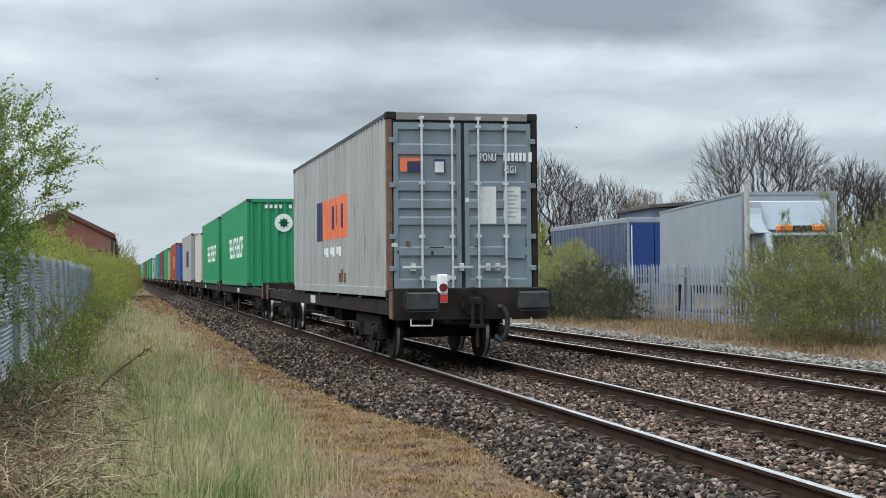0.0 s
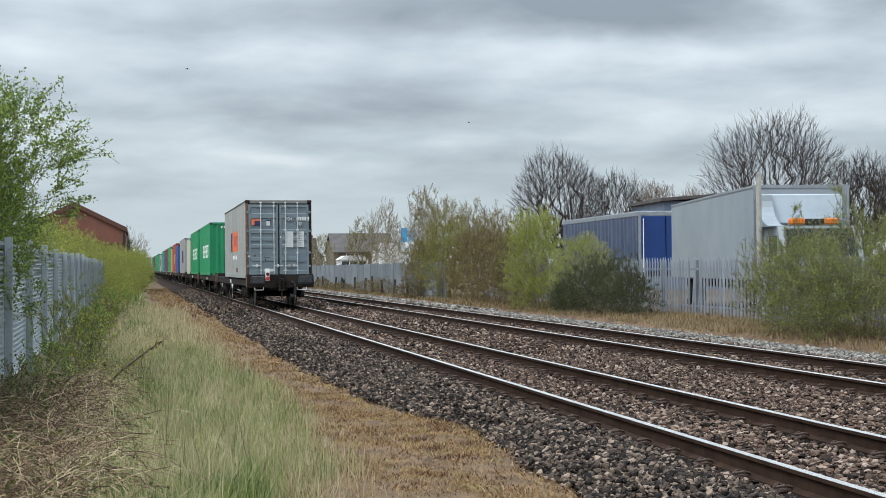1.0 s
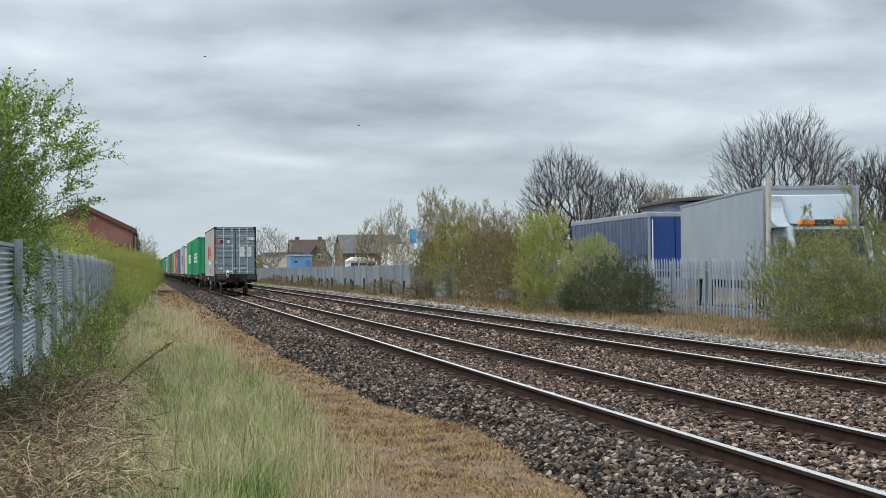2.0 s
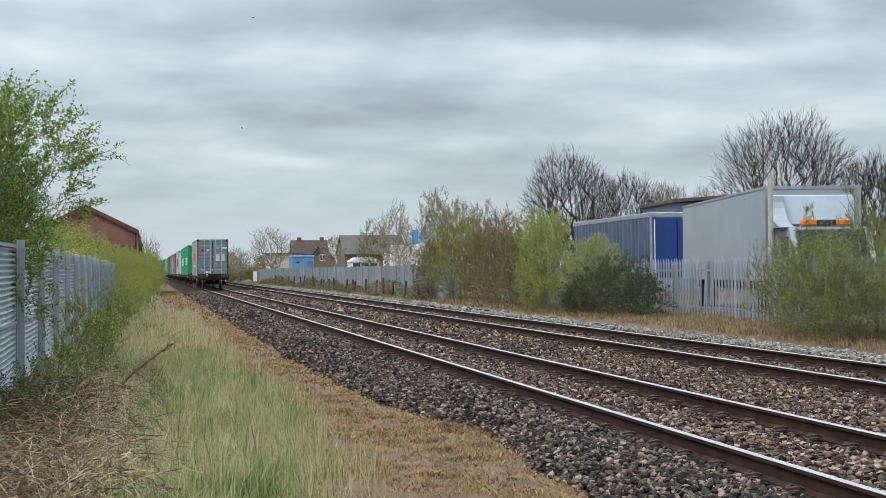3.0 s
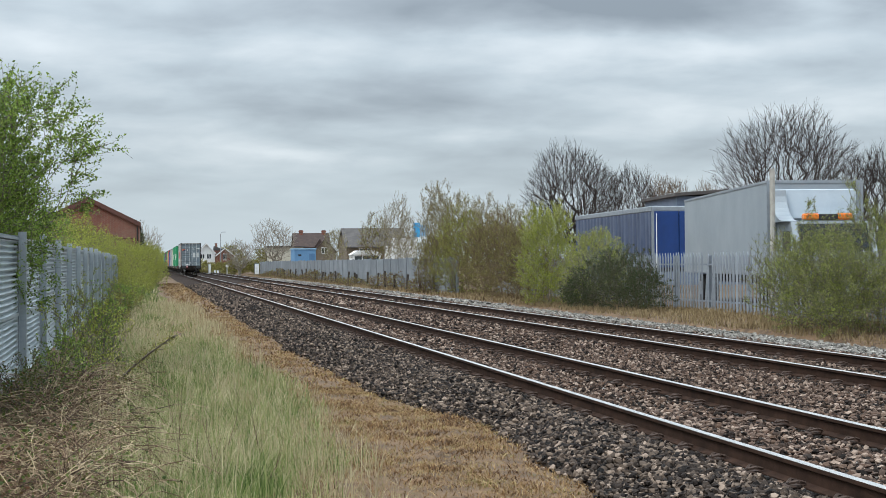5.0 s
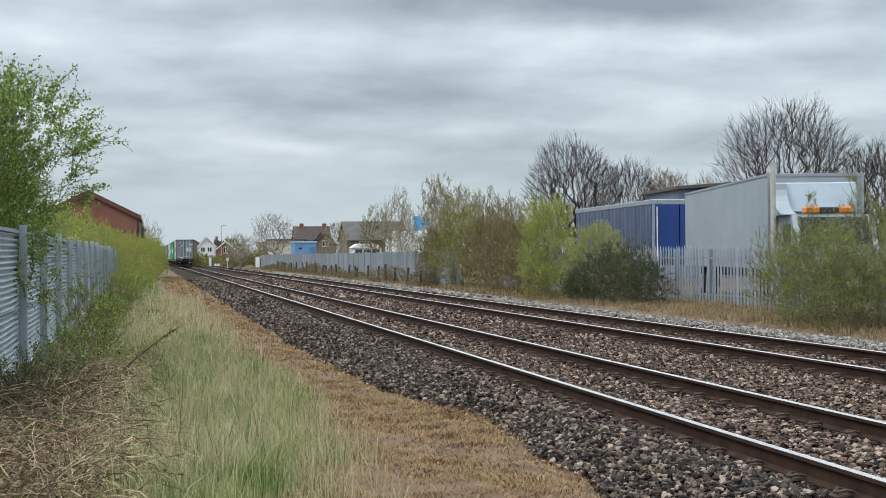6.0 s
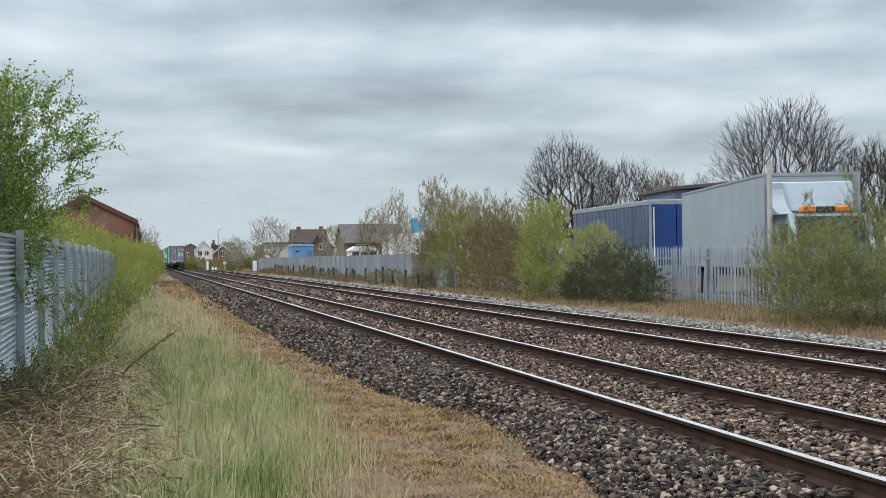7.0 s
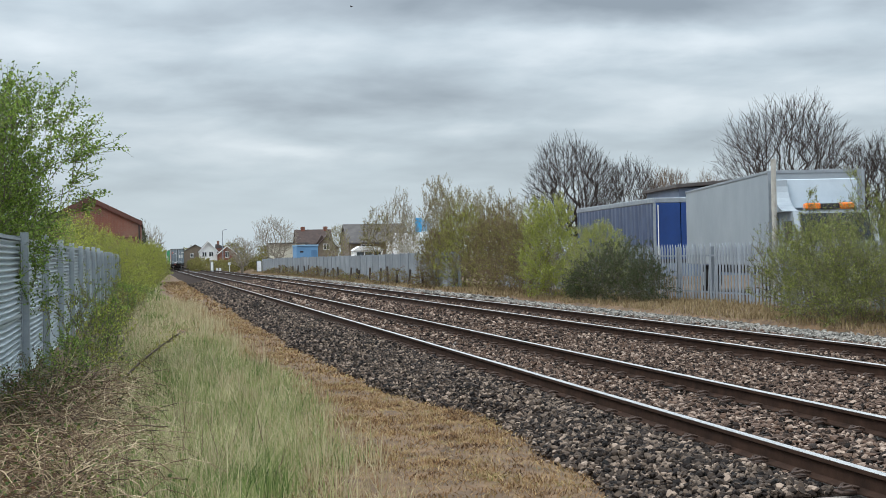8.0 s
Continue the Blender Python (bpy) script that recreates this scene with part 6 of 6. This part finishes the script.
    part("underframe", boxes([(-1.2, 1.2, 0.3, 1.9, -0.2, 0.4)]), M_DARK, s)
    bm = extrude_profile([(-1.6, 2.2), (1.6, 2.2), (0.9, 2.62), (-0.9, 2.62)], [-0.1, 2.3])
    part("roof", bm, M_WHITE, s)
    for k in (-0.85, 0.0, 0.85):
        part("window", boxes([(k - 0.36, k + 0.36, -0.03, 0.02, 1.55, 2.05)], 0.02), M_GLASS, s)
    x, y = at(10.25, 128)
    s = thing("white_van_body", "white box van body behind the panel fence", "van", pose(x, y, 0, 0, 0, -8))
    part("body", boxes([(-1.1, 1.15, 0, 5, 0.5, 3.65)], 0.04), M_WHITE, s)
    part("side_locker", boxes([(-1.75, -1.1, 0.2, 4.5, 0.5, 2.9)], 0.04), M_WHITE, s)
    part("door_seam", boxes([(0.0, 0.02, -0.012, 0.0, 0.7, 3.4)]), M_TRIM, s)
    part("underframe", boxes([(-0.9, 0.9, 0.2, 4.8, -0.1, 0.5)]), M_DARK, s)
    x, y = at(10.75, 135)
    s = thing("blue_sign", "bright blue sign on a post among the birches", "sign", pose(x, y, 0))
    part("board", boxes([(-0.32, 0.32, 0, 0.08, 3.85, 5.25)], 0.02), M_CYAN, s)
    part("post", boxes([(-0.05, 0.05, 0.08, 0.18, -0.2, 5.2)]), M_TRIM, s)
    x, y = at(11.2, 137)
    s = thing("blue_sign", "smaller blue board among the birches", "sign", pose(x, y, 0))
    part("board", boxes([(-0.75, 0.15, 0, 0.08, 3.95, 5.1)], 0.02), M_CYANPALE, s)
    part("post", boxes([(-0.05, 0.05, 0.08, 0.18, -0.2, 5.0)]), M_TRIM, s)
    # street lamp, equipment cabinets and signs at the crossing
    x, y = at(2.84, 280)
    s = thing("street_lamp", "grey street lamp with a curved arm", "street lamp", pose(x, y, 0))
    bm = bmesh.new()
    rod(bm, (0, 0, -0.2), (0, 0, 7.2), 0.09, 0.06, 8)
    for a, b in (((0, 0, 7.2), (0.1, 0, 7.5)), ((0.1, 0, 7.5), (0.45, 0, 7.62))):
        rod(bm, a, b, 0.05, n=6)
    part("column", bm, M_TRIM, s)
    part("lamp_head", boxes([(0.35, 0.95, -0.12, 0.12, 7.55, 7.68)], 0.03), M_TRIM, s)
    for az, D, h, w in ((2.4, 222, 1.55, 0.45), (4.28, 186, 1.55, 0.62)):
        x, y = at(az, D)
        s = thing("trackside_cabinet", "tall pale grey trackside cabinet", "cabinet", pose(x, y, -0.15), "trackside cabinets")
        part("body", boxes([(-w / 2, w / 2, 0, 0.5, 0, h)], 0.02), M_PANEL, s)
        part("door", boxes([(-w / 2 + 0.05, w / 2 - 0.05, -0.02, 0.0, 0.15, h - 0.1)]), M_WHITE, s)
    x, y = at(3.09, 208)
    s = thing("trackside_sign", "small pale trackside sign on a post", "sign", pose(x, y, -0.15))
    part("board", boxes([(-0.2, 0.2, 0, 0.03, 1.0, 1.4)], 0.01), M_WHITE, s)
    part("post", boxes([(-0.04, 0.04, 0.03, 0.1, -0.1, 1.3)]), M_WHITE, s)
    x, y = at(2.66, 222)
    s = thing("white_marker", "low white marker boards beside the track", "sign", pose(x, y, -0.15))
    for k in (-0.2, 0.25):
        part("board", boxes([(k - 0.16, k + 0.16, 0, 0.05, 0.1, 0.5)], 0.01), M_WHITE, s)
    part("base", boxes([(-0.5, 0.5, -0.05, 0.2, -0.1, 0.1)]), M_PANEL, s)


M_BRICKDARK = mat("dark_brick_edge", (0.08, 0.035, 0.028), (0.13, 0.055, 0.042), 3, 0.9)
M_TILE = mat("brown_roof_tile", (0.035, 0.024, 0.022), (0.07, 0.045, 0.038), 2, 0.9, 0, 0.2)
M_CYANPALE = mat("pale_blue_trim", (0.2, 0.36, 0.52), (0.28, 0.44, 0.6), 2, 0.6)
M_CABINDARK = mat("darker_blue_cabin_door", (0.06, 0.15, 0.29), (0.09, 0.2, 0.35), 2, 0.6)


# ---- birds ----
M_BIRD = mat("dark_bird_plumage", (0.05, 0.05, 0.055), (0.11, 0.11, 0.12), 10, 0.8)


def build_bird(rows):
    b = thing("bird", "small dark bird gliding below the clouds", "bird", group="birds")
    bm = bmesh.new()
    bmesh.ops.create_icosphere(bm, subdivisions=2, radius=1.0, matrix=Matrix.Diagonal((0.02, 0.065, 0.02, 1)))
    part("body", bm, M_BIRD, b)
    for s in (-1, 1):
        bm = bmesh.new()
        a = [bm.verts.new(c) for c in ((0, 0.03, 0.006), (s * 0.07, 0.04, 0.03), (s * 0.16, -0.006, 0.02), (s * 0.07, -0.006, 0.03), (0, -0.022, 0.006))]
        bm.faces.new(a)
        bmesh.ops.solidify(bm, geom=bm.faces[:], thickness=0.012)
        part("wing", bm, M_BIRD, b)
    FLIERS.append((b, [(t, pose(*p, 0, 0, turn)) for t, p, turn in rows]))


build_ground()
NEAR_TRACK = build_track(TRACK, 0, "track_near", "running line with bright rails on concrete sleepers", M_HEAD)
FAR_TRACK = build_track(TRACK_FAR, FAR_RISE, "track_far", "second running line with bright rails", M_HEAD)
build_train()
build_buildings()
build_lorry()
build_trailer()
build_metal_fence()
build_palisade()
build_vegetation()
build_brambles()
build_grass()
build_stones()
build_sleepers(NEAR_TRACK)
build_sleepers(FAR_TRACK)
build_bird([(0, (1.38, 59.43, 9.57), -60), (1, (2.22, 61.36, 10.01), -60), (1.5, (2.28, 62.34, 10.25), -60), (3, (4.26, 56.94, 11.59), -60), (3.5, (5.48, 54.72, 12.0), -60), (8, (16.46, 34.74, 15.69), -60)])
build_bird([(0, (23.48, 71.23, 9.1), 85), (1, (17.32, 72.57, 9.06), 85), (1.5, (14.24, 73.24, 9.04), 85), (8, (-25.8, 81.95, 8.78), 85)])
build_bird([(0, (40.0, 40.0, 30.0), 60), (7, (9.45, 52.74, 13.81), 60), (8, (7.73, 53.59, 11.08), 60)])
motions()
